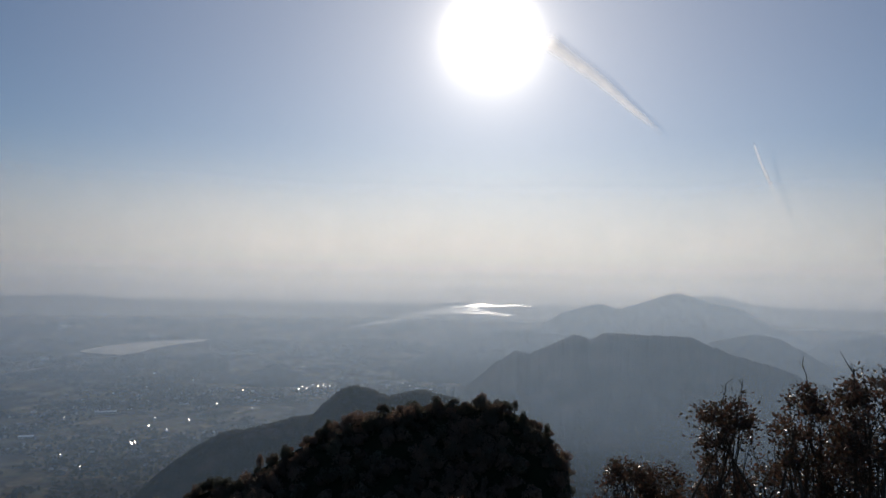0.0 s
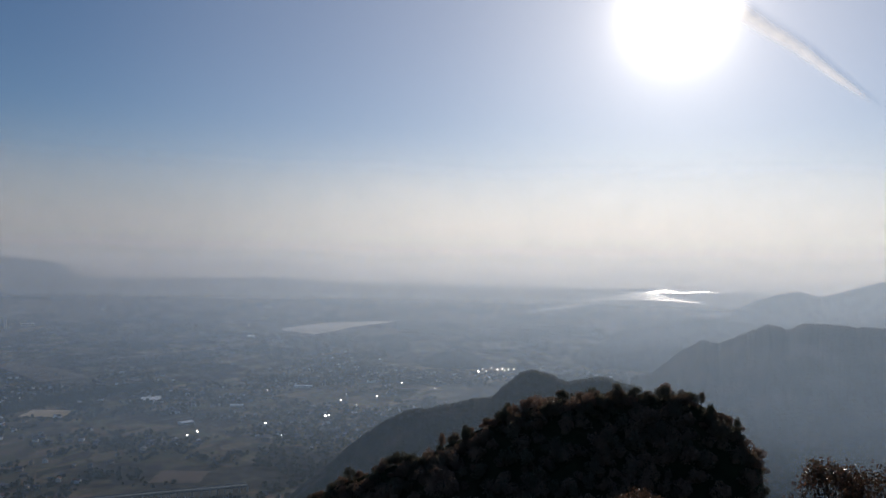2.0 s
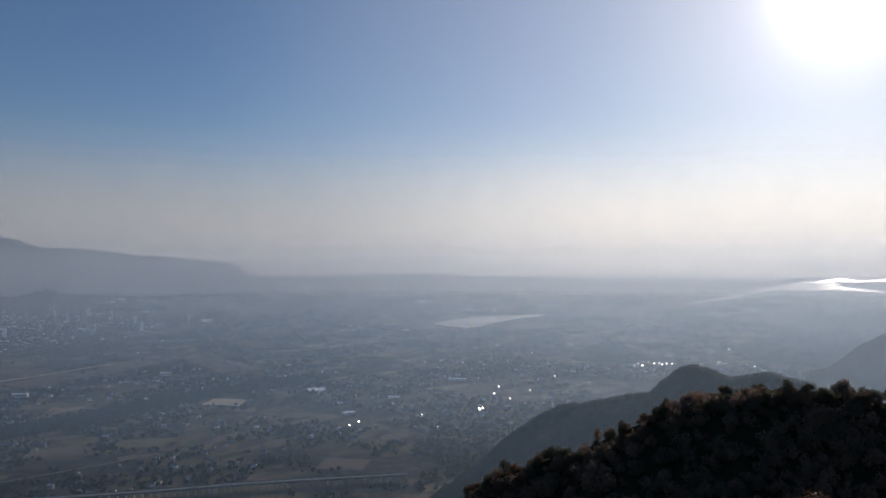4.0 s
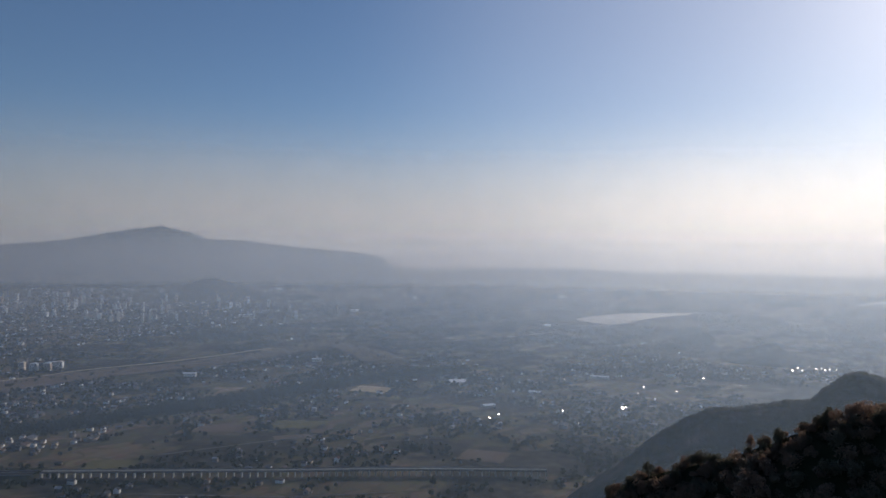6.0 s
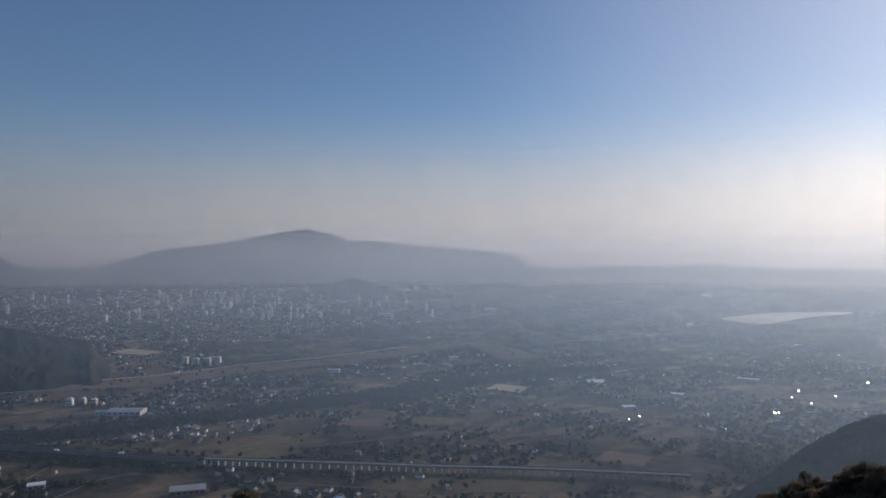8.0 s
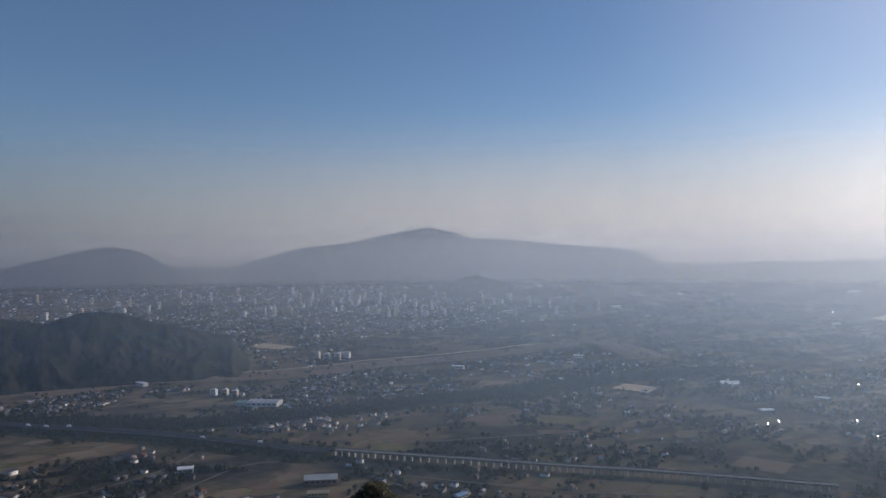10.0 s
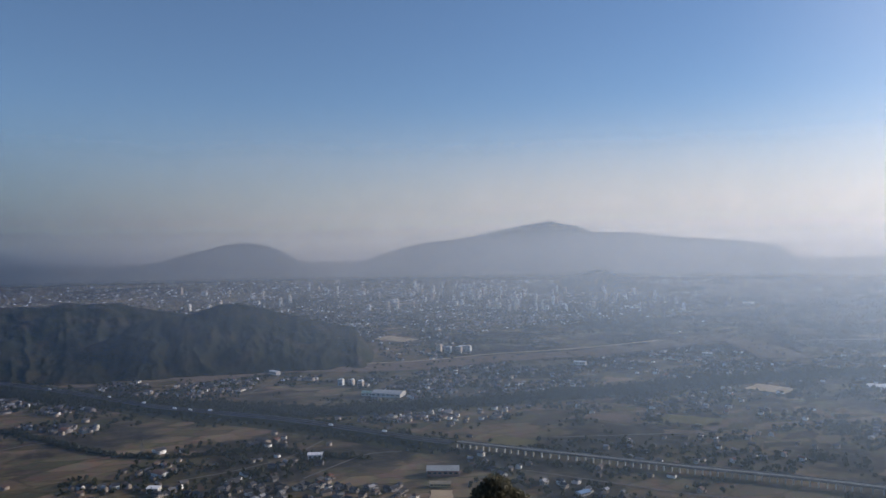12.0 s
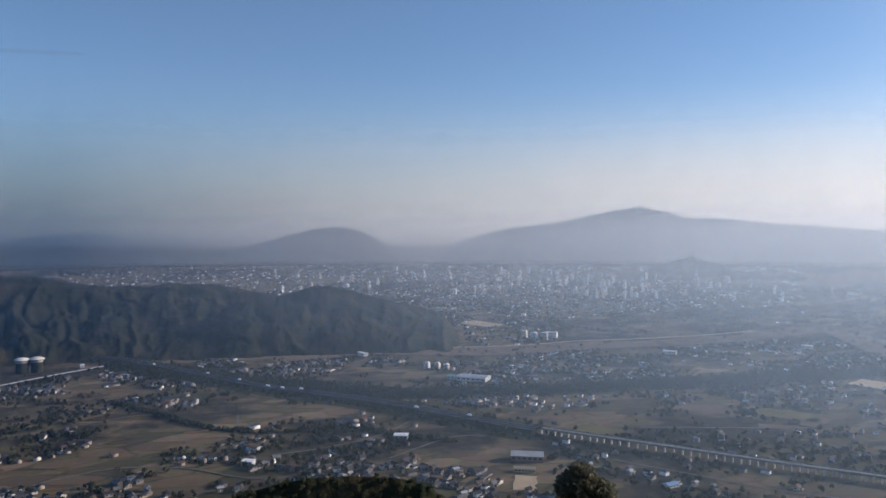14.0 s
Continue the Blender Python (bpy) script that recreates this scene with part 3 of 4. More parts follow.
LOCAL = [[(101, -13.2), (97, -13.0), (93, -12.7), (90.5, -12.9)], [(100, -16.5), (95, -16.1), (90, -16.6), (86, -17.6), (82, -17.9)], [(84, -16.2), (80, -15.9), (76, -15.2), (73.5, -14.2)],
         [(75, -16.8), (72.5, -16.0), (70, -15.3), (67, -15.2)], [(79, -10.6), (77.5, -9.9), (76.6, -9.3)], [(71, -11.6), (69.6, -10.8), (68.4, -10.2), (66, -9.6)], [(58, -16.6), (52, -17.2), (46, -17.6), (38, -17.4)],
         [(56, -14.2), (50, -13.8), (44, -13.2), (38, -12.0), (34, -11.6)],
         [(34, -11), (30, -10.4), (26, -9.9), (21, -9.2), (17, -8.8)], [(25, -10.6), (20, -9.6), (16, -8.9), (12, -8.2)],
         [(60, -10.3), (54, -9.7), (48, -9.0), (42, -8.6)], [(75, -9.9), (70, -9.8), (65, -9.6), (60, -9.2), (55, -8.8)]]
for q in LOCAL:
    ribbon("lane", q, 1.6, GRAVEL, "narrow pale country lane between fields and houses", every=22)

# ---- expressway on its bank, and the railway viaduct ----
HIGHWAY = [(96, -8.6), (94.2, -8.9), (90, -9.97), (85.6, -11.15), (82.2, -11.81), (76, -12.84), (71.2, -13.72), (66.1, -14.62), (63.3, -14.95)]
VIADUCT = [(63.3, -14.95), (59.9, -15.3), (52.7, -15.86), (46, -16.18), (40, -16.23), (34, -16.2), (29.9, -16.12), (27, -16.0)]
hw = trace(HIGHWAY, 16)
LINES.append((hw, 34))
BELT = [(94.2, -9.2), (89.5, -10.28), (82.2, -11.19), (77.2, -11.9), (72.2, -12.1), (66, -11.9), (59.9, -11.52), (52.7, -10.85), (46, -9.99), (40.1, -9.2), (34, -8.46)]
belt = trace(BELT, 9)
LINES.append((belt, 46))
ribbon("river_woods", BELT, 48, BANK, "strip of dark overgrown land along a stream", "scrub", 0.5)
ribbon("bank_scrub", HIGHWAY, 48, BANK, "dark scrub along the expressway", "scrub", 0.4)
bank = empty("expressway", "grey expressway on a long grassed bank", "expressway")
sweep("embankment", hw, [(-30, -0.5), (-12, 7), (12, 7), (30, -0.5)], BANK, "dark grassed slopes", parent=bank, closed=False)
sweep("carriageway", hw, [(-10.5, 7.1), (-10.2, 7.35), (10.2, 7.35), (10.5, 7.1)], ASPHALT, "grey asphalt", parent=bank, closed=False)
for s in (-10.8, 10.8, 0):
    sweep("guard_rail", hw, [(s - 0.15, 7.1), (s - 0.12, 7.9), (s + 0.12, 7.9), (s + 0.15, 7.1)], DULL_STEEL, "grey guard rail", parent=bank)
vd = trace(VIADUCT, 8.5)
LINES.append((vd, 16))
via = empty("railway_viaduct", "long pale concrete railway viaduct on many piers", "viaduct")
sweep("deck", vd, [(-5.8, 8.2), (-3.4, 7.0), (3.4, 7.0), (5.8, 8.2), (5.8, 8.9), (-5.8, 8.9)], WEATHERED, "weathered concrete deck", parent=via)
for s in (-5.7, 5.7):
    sweep("parapet", vd, [(s - 0.15, 8.85), (s - 0.15, 10.3), (s + 0.15, 10.3), (s + 0.15, 8.85)], WEATHERED, "grey parapet wall", parent=via)
sweep("track_bed", vd, [(-4.6, 8.95), (-4.2, 9.25), (4.2, 9.25), (4.6, 8.95)], WEATHERED, parent=via, closed=False)
pier_bm = bmbox(0, 0, -1, 1.5, 5.0, 8.2, bevel=0.3)
box(pier_bm, 0, 0, 6.2, 1.9, 7.0, 1.0, bevel=0.2)
pier = part("pier", pier_bm, CONCRETE, via)
for i, p in enumerate(vd):
    d = vd[min(i + 1, len(vd) - 1)] - vd[max(i - 1, 0)]
    o = pier if i == 0 else new("pier", pier.data)
    o.parent = via
    o.matrix_basis = Matrix.Translation(p) @ pose(0, 0, 0, 0, 0, math.degrees(math.atan2(d.y, d.x)))


def truck():
    t = empty("lorry", "white box lorry driving on the expressway", "lorry", "traffic")
    part("box_body", bmbox(-0.8, 0, 0.9, 6.6, 2.4, 2.7, bevel=0.08), WHITE_METAL, t, "white box body")
    cab = part("cab", bmbox(3.6, 0, 0.6, 1.9, 2.3, 2.2, bevel=0.2), WHITE_METAL, t)
    part("windscreen", bmbox(4.53, 0, 1.7, 0.06, 2.0, 0.8), DARK_GLASS, cab)
    for x in (-3.0, 3.3):
        for y in (-1.05, 1.05):
            bm = bmesh.new()
            bmesh.ops.create_cone(bm, cap_ends=True, segments=12, radius1=0.48, radius2=0.48, depth=0.3, matrix=pose(x, y, 0.48, 90))
            part("wheel", bm, RUBBER, t)
    return t


first = truck()
for i, (k, side) in enumerate(((0.2, 1), (0.34, -1), (0.5, 1), (0.535, 1), (0.57, -1), (0.43, -1), (0.8, 1), (0.9, -1))):
    q = min(int(k * (len(hw) - 1)), len(hw) - 2)
    d = (hw[q + 1] - hw[q]).normalized()
    m = Matrix.Translation(hw[q] + Vector((d.y, -d.x, 0)) * 5 * side + Vector((0, 0, 7.36))) @ pose(0, 0, 0, 0, 0, math.degrees(math.atan2(d.y, d.x)) + (0 if side > 0 else 180))
    if i == 0:
        first.matrix_basis = m
    else:
        copy_thing(first, m)

# ---- parcels of other ground ----
def parcel(name, az, el, w, d, turn, mat, label, category="field", up=0.9):
    p = spot(az, el)
    bm = bmesh.new()
    bmesh.ops.create_grid(bm, x_segments=6, y_segments=6, size=0.5)
    for v in bm.verts:
        q = Matrix.Rotation(radians(turn), 2) @ Vector((v.co.x * w + rnd.uniform(-2, 2), v.co.y * d + rnd.uniform(-2, 2)))
        v.co = (p.x + q.x, p.y + q.y, float(land(math.hypot(p.x + q.x, p.y + q.y))) + up)
    LINES.append(([p], max(w, d) * 0.5))
    return tagged(part(name, bm, mat), label, category, kind="structure")


parcel("stubble_field", 40.6, -10.05, 85, 75, 20, TAN_EARTH, "bare tan field of dry earth")
parcel("stubble_field", 32, -14.8, 70, 62, 15, RIVERBED, "large tan stubble field")
parcel("stubble_field", 51.5, -12.6, 90, 60, 40, RIVERBED, "tan stubble field between houses")
parcel("sports_ground", 67.8, -6.9, 130, 70, 30, TAN_EARTH, "pale sandy sports ground in the city", "sports ground")
parcel("works_yard", 46.5, -13.4, 60, 28, 55, RIVERBED, "pale bare works yard", "yard")
parcel("works_yard", 44.3, -12.9, 28, 60, 25, RIVERBED, "pale bare works yard", "yard")
parcel("works_yard", 64.6, -18.5, 27, 52, 62, TAN_EARTH, "pale sandy temple forecourt", "yard")

MEADOW = mottled("dry_meadow", [(0.35, (0.1, 0.092, 0.04)), (0.65, (0.17, 0.145, 0.065))], 0.03, 0.95, 0.1)
parcel("meadow", 45.96, -12.54, 95, 60, 35, MEADOW, "olive meadow of dry winter grass", "meadow")
parcel("meadow", 67.56, -11.82, 80, 50, 30, MEADOW, "olive meadow of dry winter grass", "meadow")
parcel("meadow", 59.03, -14.54, 70, 45, 40, MEADOW, "olive meadow of dry winter grass", "meadow")

# ---- single large buildings ----
def hall(name, az, el, w, d, h, turn, roof, label, category="building", wall=PALE_CONCRETE, rise=2.5, bays=6):
    """A long shed with a low gable roof, a row of windows and a door."""
    t = empty(name, label, category)
    part("wall", bmbox(0, 0, -1, w, d, h + 1), wall, t)
    bm = bmesh.new()
    gable(bm, w, d, h, rise, 0.8, 0.35)
    part("roof", bm, roof, t)
    for s in (-1, 1):
        bm = bmesh.new()
        a, b = ([bm.verts.new(c) for c in ((x, -d / 2, h), (x, d / 2, h), (x, 0, h + rise))] for x in (s * w / 2, s * (w / 2 - 0.3)))
        bm.faces.new(a), bm.faces.new(b[::-1])
        for i in range(3):
            bm.faces.new((a[i], a[(i + 1) % 3], b[(i + 1) % 3], b[i]))
        part("gable_end", bm, wall, t)
    for i in range(bays):
        x = -w / 2 + w * (i + 0.5) / bays
        for s in (-1, 1):
            part("window", bmbox(x, s * (d / 2 + 0.03), h * 0.45, w / bays * 0.6, 0.12, h * 0.28), DARK_GLASS, t)
    part("door", bmbox(w / 2 + 0.03, 0, 0, 0.14, d * 0.2, h * 0.6), GREY_METAL, t)
    t.matrix_basis = Matrix.Translation(spot(az, el)) @ pose(0, 0, 0, 0, 0, turn)
    LINES.append(([t.matrix_basis.translation], max(w, d) * 0.62))
    return t


hall("factory", 68.5, -11.1, 62, 36, 8, 48, GREY_METAL, "long factory shed with grey roof and white walls", "factory")
hall("factory_annex", 70.0, -11.0, 24, 22, 6, 48, GREEN_METAL, "small factory annex with a green roof", "factory", bays=3)
hall("flat_warehouse", 34.1, -9.47, 40, 40, 4, 30, WHITE_METAL, "wide warehouse with a flat white roof", "warehouse", rise=1.0)
hall("long_warehouse", 23.4, -8.8, 46, 16, 5, 20, WHITE_METAL, "long warehouse with a white roof", "warehouse", rise=1.2)
hall("warehouse", 28.2, -10.1, 26, 14, 4, 20, WHITE_METAL, "white-roofed warehouse among houses", "warehouse", rise=1.2)
hall("warehouse", 31.7, -11.2, 24, 16, 4, 60, WHITE_METAL, "white-roofed warehouse among houses", "warehouse", rise=1.2)
hall("white_shed", 85.56, -16.7, 15, 11, 6, 60, WHITE_METAL, "white shed with a bright flat roof by the fields", "shed", rise=0.4, bays=3)
hall("temple_hall", 64.4, -16.85, 42, 20, 8, 62, CONCRETE, "large hall with a pale roof and reddish walls", "hall", wall=mottled("red_brown_wall", [(0.3, (0.2, 0.1, 0.07)), (0.7, (0.27, 0.14, 0.1))], 0.1), rise=4)
# added hall; its yellow imitates the sunlit tan ground before it
hall("gate_house", 64.6, -17.7, 26, 8, 5, 62, TAN_EARTH, "low added hall in the yellow of sunlit ground", "hall", wall=mottled("yellow_lit_wall", [(0.3, (0.45, 0.34, 0.17)), (0.7, (0.55, 0.43, 0.23))], 0.1), rise=2)
hall("store", 74.1, -15.4, 20, 14, 7, 70, WHITE_METAL, "white store building beside a lane", "shop", rise=1, bays=3)
hall("stadium_hall", 60.4, -4.66, 52, 26, 9, 85, TAN_EARTH, "large pale hall with a bright sloping roof", "hall", rise=9)
hall("mill", 55.8, -1.75, 90, 30, 12, 62, WHITE_METAL, "long white works building under the mountain", "factory", rise=3)
hall("mill", 57.6, -1.95, 90, 26, 9, 62, WHITE_METAL, "long white works building under the mountain", "factory", rise=3)
hall("white_works", 53.9, -8.82, 30, 14, 8, 40, WHITE_METAL, "bright white works building on the plain", "factory", rise=1)
hall("white_works", 44.8, -7.95, 26, 14, 8, 40, WHITE_METAL, "bright white works building on the plain", "factory", rise=1)
hall("white_works", 50.0, -4.6, 60, 14, 8, 50, WHITE_METAL, "bright white works building on the plain", "factory", rise=1)
hall("white_works", 42.0, -4.2, 40, 14, 8, 50, WHITE_METAL, "bright white works building on the plain", "factory", rise=1)
hall("white_works", 27.3, -5.1, 24, 10, 7, 20, WHITE_METAL, "bright white works building on the plain", "factory", rise=1)
hall("white_works", 26.2, -2.9, 40, 14, 7, 20, WHITE_METAL, "bright white works building on the plain", "factory", rise=1)
hall("white_works", 77.0, -9.2, 30, 12, 7, 20, WHITE_METAL, "bright white works building on the plain", "factory", rise=1)
hall("white_works", 96.7, -9.1, 16, 9, 6, 10, WHITE_METAL, "small white building at the hill's foot", "building", rise=1, bays=3)

BLUE_METAL = mottled("blue_sheet_metal", [(0.3, (0.16, 0.26, 0.42)), (0.7, (0.22, 0.34, 0.5))], 0.1, 0.5, 0.5)
hall("blue_roofed_shed", 53.79, -18.1, 17, 9, 4, 100, BLUE_METAL, "small shed with a bright blue sheet roof", "shed", rise=1.4, bays=3)


def pylon(az, el, tall):
    """A lattice mast for power lines: four legs, rings, crossed braces and three arms."""
    t = empty("power_pylon", "slim grey steel lattice pylon among the fields", "pylon")
    wide = lambda z: 2.4 * (1 - z / tall) + 0.45
    corner = lambda i, z: Vector(((-1, 1, 1, -1)[i] * wide(z), (-1, -1, 1, 1)[i] * wide(z), z))
    levels = [tall * k / 6 for k in range(7)]
    for i in range(4):
        bm = bmesh.new()
        stick(bm, corner(i, -0.5), corner(i, tall), 0.17, 0.1, 4)
        part("leg", bm, DULL_STEEL, t)
    for z0, z1 in zip(levels, levels[1:]):
        bm = bmesh.new()
        for i in range(4):
            j = (i + 1) % 4
            stick(bm, corner(i, z0), corner(j, z1), 0.08, 0.08, 4)
            stick(bm, corner(j, z0), corner(i, z1), 0.08, 0.08, 4)
            stick(bm, corner(i, z1), corner(j, z1), 0.08, 0.08, 4)
        part("bracing", bm, DULL_STEEL, t)
    for z in (0.72, 0.84, 0.96):
        bm = bmesh.new()
        for s in (-1, 1):
            stick(bm, Vector((0, 0, tall * z)), Vector((s * 3.6, 0, tall * z - 0.1)), 0.14, 0.07, 4)
            stick(bm, Vector((0, 0, tall * z + 0.9)), Vector((s * 3.6, 0, tall * z)), 0.08, 0.06, 4)
        part("arm", bm, DULL_STEEL, t)
    t.matrix_basis = Matrix.Translation(spot(az, el)) @ pose(0, 0, 0, 0, 0, 25)


pylon(86.3, -14.05, 20)


def tank(az, el, size):
    t = empty("storage_tank", "huge pale domed storage tank on a concrete tower", "tank", "storage tanks")
    for name, prof, mat in (("tower", [(1.3, -1.0), (1.2, 0.0), (1.1, 2.1)], FOREST_FAR), ("bowl", [(1.1, 2.1), (1.15, 2.3), (1.2, 2.5), (1.45, 2.7)], CONCRETE),
                            ("dome", [(1.46, 2.7), (1.4, 2.85), (1.0, 3.05), (0.5, 3.15), (0.02, 3.18)], PALE_CONCRETE)):
        v = [(math.cos(a) * r * size, math.sin(a) * r * size, z * size) for r, z in prof for a in np.linspace(0, 2 * math.pi, 24, endpoint=False)]
        f = [(i * 24 + j, i * 24 + (j + 1) % 24, (i + 1) * 24 + (j + 1) % 24, (i + 1) * 24 + j) for i in range(len(prof) - 1) for j in range(24)]
        mesh_ob(name, v, f, mat, True).parent = t
    t.matrix_basis = Matrix.Translation(spot(az, el))
    return t


tank(100.35, -9.15, 10.5)
tank(99.45, -9.15, 10.5)

# bright roofs fitted to the view: each tilted midway between sun and camera to flash
def shiny(az, el, w, d, label="small house with a glossy metal roof tilted to flash at the camera", name="bright_roofed_house"):
    p = spot(az, el)
    half = (way(SUN_AZ, SUN_EL) - p.normalized()).normalized()
    t = empty(name, label, "house", "sunlit roofs")
    part("wall", bmbox(0, 0, -2, w * 0.9, d * 0.9, 6.0), HOUSE_WALL, t)
    roof = part("roof", bmbox(0, 0, -0.15, w, d, 0.3, bevel=0.05), SHINY_ROOF, t, "glossy metal roof")
    roof.matrix_basis = Matrix.Translation((0, 0, 5.2)) @ half.to_track_quat("Z", "Y").to_matrix().to_4x4()
    t.matrix_basis = Matrix.Translation(p)
    LINES.append(([p], w))


shiny(21.7, -11.06, 6, 4)
shiny(21.45, -11.0, 4, 3)
shiny(16.03, -8.55, 10, 3)
for az, el, w in ((10.2, -7.55, 12), (9.9, -7.35, 8), (9.6, -7.5, 9), (8.75, -7.36, 11), (8.2, -7.4, 9), (7.9, -7.3, 8), (8.4, -7.25, 7), (9.2, -7.25, 6),
                  (7.5, -7.32, 6), (5.5, -7.2, 6), (4.3, -7.05, 8), (3.9, -7.15, 6), (2.4, -7.1, 5), (1.9, -7.25, 6), (8.7, -5.6, 9), (8.2, -5.2, 8), (9.9, -5.9, 7), (3.6, -6.1, 7), (30.9, -11.95, 8),
                  (31.6, -12.2, 6), (20.6, -9.9, 8), (20.2, -9.4, 7), (24.9, -12.4, 6), (26.1, -11.5, 6), (19.4, -10.2, 6), (17.9, -9.6, 6), (26.0, -9.1, 6), (13.5, -8.9, 6), (27.5, -4.3, 9), (14.2, -7.6, 6)):
    shiny(az, el, w * 0.55, w * 0.34)

# ---- where houses stand ----
FRONT = ([44, 47.6, 61.5, 64, 72, 97], [-4.3, -5.3, -6.4, -8.2, -8.1, -5.5])      # the city's near edge


def free(x, y, r, az):
    ok = np.ones(len(x), bool)
    for a0, a1, r0, r1 in RIDGES:
        ok &= ~((az > a0) & (az < a1) & (r > r0 - 5) & (r < r1))
    ok &= ~((az > 16.5) & (az < 25.5) & (r > reach(-5.0)) & (r < reach(-3.7)))      # the reservoir
    for pts, half in LINES:
        q = np.array([(p.x, p.y) for p in pts])
        for c in q:
            ok &= (x - c[0]) ** 2 + (y - c[1]) ** 2 > (half + (6 if len(q) > 1 else 0)) ** 2
    return ok


def scatter(count, r0, r1, a0=-6.0, a1=106.0):
    r = np.sqrt(rng.uniform(r0 ** 2, r1 ** 2, count))
    az = rng.uniform(a0, a1, count)
    x, y = -r * np.sin(np.radians(az)), r * np.cos(np.radians(az))
    el = np.degrees(np.arctan2(land(r), r))
    return r, az, x, y, el


def settle_map(x, y, az):
    """How built up the country is: hamlets among the fields, closer houses towards the middle of the plain."""
    c = fractal(x / 210 + 5, y / 210, 3, 21)
    east = np.clip((70 - az) / 25, 0, 1) * 0.07
    return c + east


r, az, x, y, el = scatter(90000, 780, 4200)
front = np.interp(az, *FRONT)
city = (el > front) & (el < -1.5) & ((el < -2.3) | (rng.random(len(r)) < 0.3)) & (az > 45) & (az < 100) & (fractal(x / 120, y / 120, 3, 5) > 0.4)
suburb = (az < 47) & (r > 2000) & (az > 7) & ((el < -3.3) | (az > 26)) & (settle_map(x, y, az) > 0.66)
hamlet = (r < 2300) & ~city & (settle_map(x, y, az) > np.where(az > 62, 0.47, 0.58)) & (fractal(x / 48, y / 48, 2, 44) > np.where(az > 62, 0.52, 0.42))
keep = (city & (rng.random(len(r)) < 0.5 * np.clip((el + 9) / 4, 0.25, 1) * np.clip(1.5 - np.abs(az - 63) / 22, 0.35, 1))) | (suburb & (rng.random(len(r)) < 0.03)) | (hamlet & (rng.random(len(r)) < np.interp(az, [10, 40, 62, 63], [0.06, 0.2, 0.42, 0.87])))
keep &= free(x, y, r, az)
x, y, r, az, el, city = (q[keep] for q in (x, y, r, az, el, city))
order = np.argsort(r)
x, y, r, az, el, city = (q[order] for q in (x, y, r, az, el, city))
# one house to each small square
seen, pick = set(), []
for i in range(len(x)):
    c = 11 if not city[i] else 15
    k = (int(x[i] // c), int(y[i] // c))
    if k not in seen:
        seen.add(k)
        pick.append(i)
x, y, r, az, el, city = (q[pick] for q in (x, y, r, az, el, city))
HOUSES = np.stack([x, y], 1)


def house(kind):
    """A two-storey house: plastered walls, tiled roof, a lower wing, windows and a door."""
    w, d, h = ((8.4, 6.6, 4.2), (9.8, 6.2, 3.9), (7.4, 7.2, 4.4), (10, 6.2, 2.7), (6.6, 5.6, 4.3), (13, 7.5, 3.6))[kind]
    t = empty("house", ("pale two-storey house with a dark tiled roof", "long pale farmhouse with a grey tiled roof", "square pale house with a hipped roof",
                        "low farm building with a tiled roof", "small pale house with a gable roof", "broad pale farm shed with a sheet roof")[kind], "house", "houses on the plain")
    wall = bmbox(0, 0, -1, w, d, h + 1)
    if kind in (0, 2, 1):
        box(wall, w * 0.2, -d / 2 - 1.4, -1, w * 0.55, 2.8, h * 0.5 + 1)
    if kind not in (2, 3):
        for s in (-1, 1):
            wall.faces.new([wall.verts.new(c) for c in ((s * w / 2, -d / 2, h), (s * w / 2, d / 2, h), (s * w / 2, 0, h + d * 0.26))])
    part("wall", wall, HOUSE_WALL, t)
    bm = bmesh.new()
    (hip if kind in (2, 3) else gable)(bm, w, d, h, d * 0.26, 0.7)
    if kind in (0, 1, 2):
        box(bm, w * 0.2, -d / 2 - 1.5, h * 0.5, w * 0.6, 3.4, 0.3)
    part("roof", bm, HOUSE_ROOF, t)
    part("ridge_cap", bmbox(0, 0, h + d * 0.26 + 0.05, (w - d if kind in (2, 3) else w) + 0.6, 0.5, 0.45, bevel=0.1), HOUSE_ROOF, t)
    for s in (-1, 1):
        part("window", bmbox(s * w * 0.26, d / 2 + 0.02, h * 0.62 if h > 4 else h * 0.35, 1.8, 0.1, 1.2), DARK_GLASS, t)
        part("window", bmbox(s * (w / 2 + 0.02), d * 0.15, h * 0.6 if h > 4 else h * 0.35, 0.1, 1.6, 1.2), DARK_GLASS, t)
    part("door", bmbox(0, d / 2 + 0.02, 0, 1.1, 0.1, 2.1), GREY_METAL, t)
    return t


near = [i for i in range(len(x)) if not city[i] and az[i] > 18][:290]
kinds = [house(k) for k in range(6)]
used = set()
for i in near:
    k = rnd.choice((0, 0, 1, 1, 2, 2, 3, 4, 5))
    m = Matrix.Translation((x[i], y[i], float(land(r[i])) + 0.6)) @ pose(0, 0, 0, 0, 0, 28 + 90 * rnd.randrange(4) + rnd.gauss(0, 9))
    if k in used:
        copy_thing(kinds[k], m)
    else:
        kinds[k].matrix_basis = m
        used.add(k)


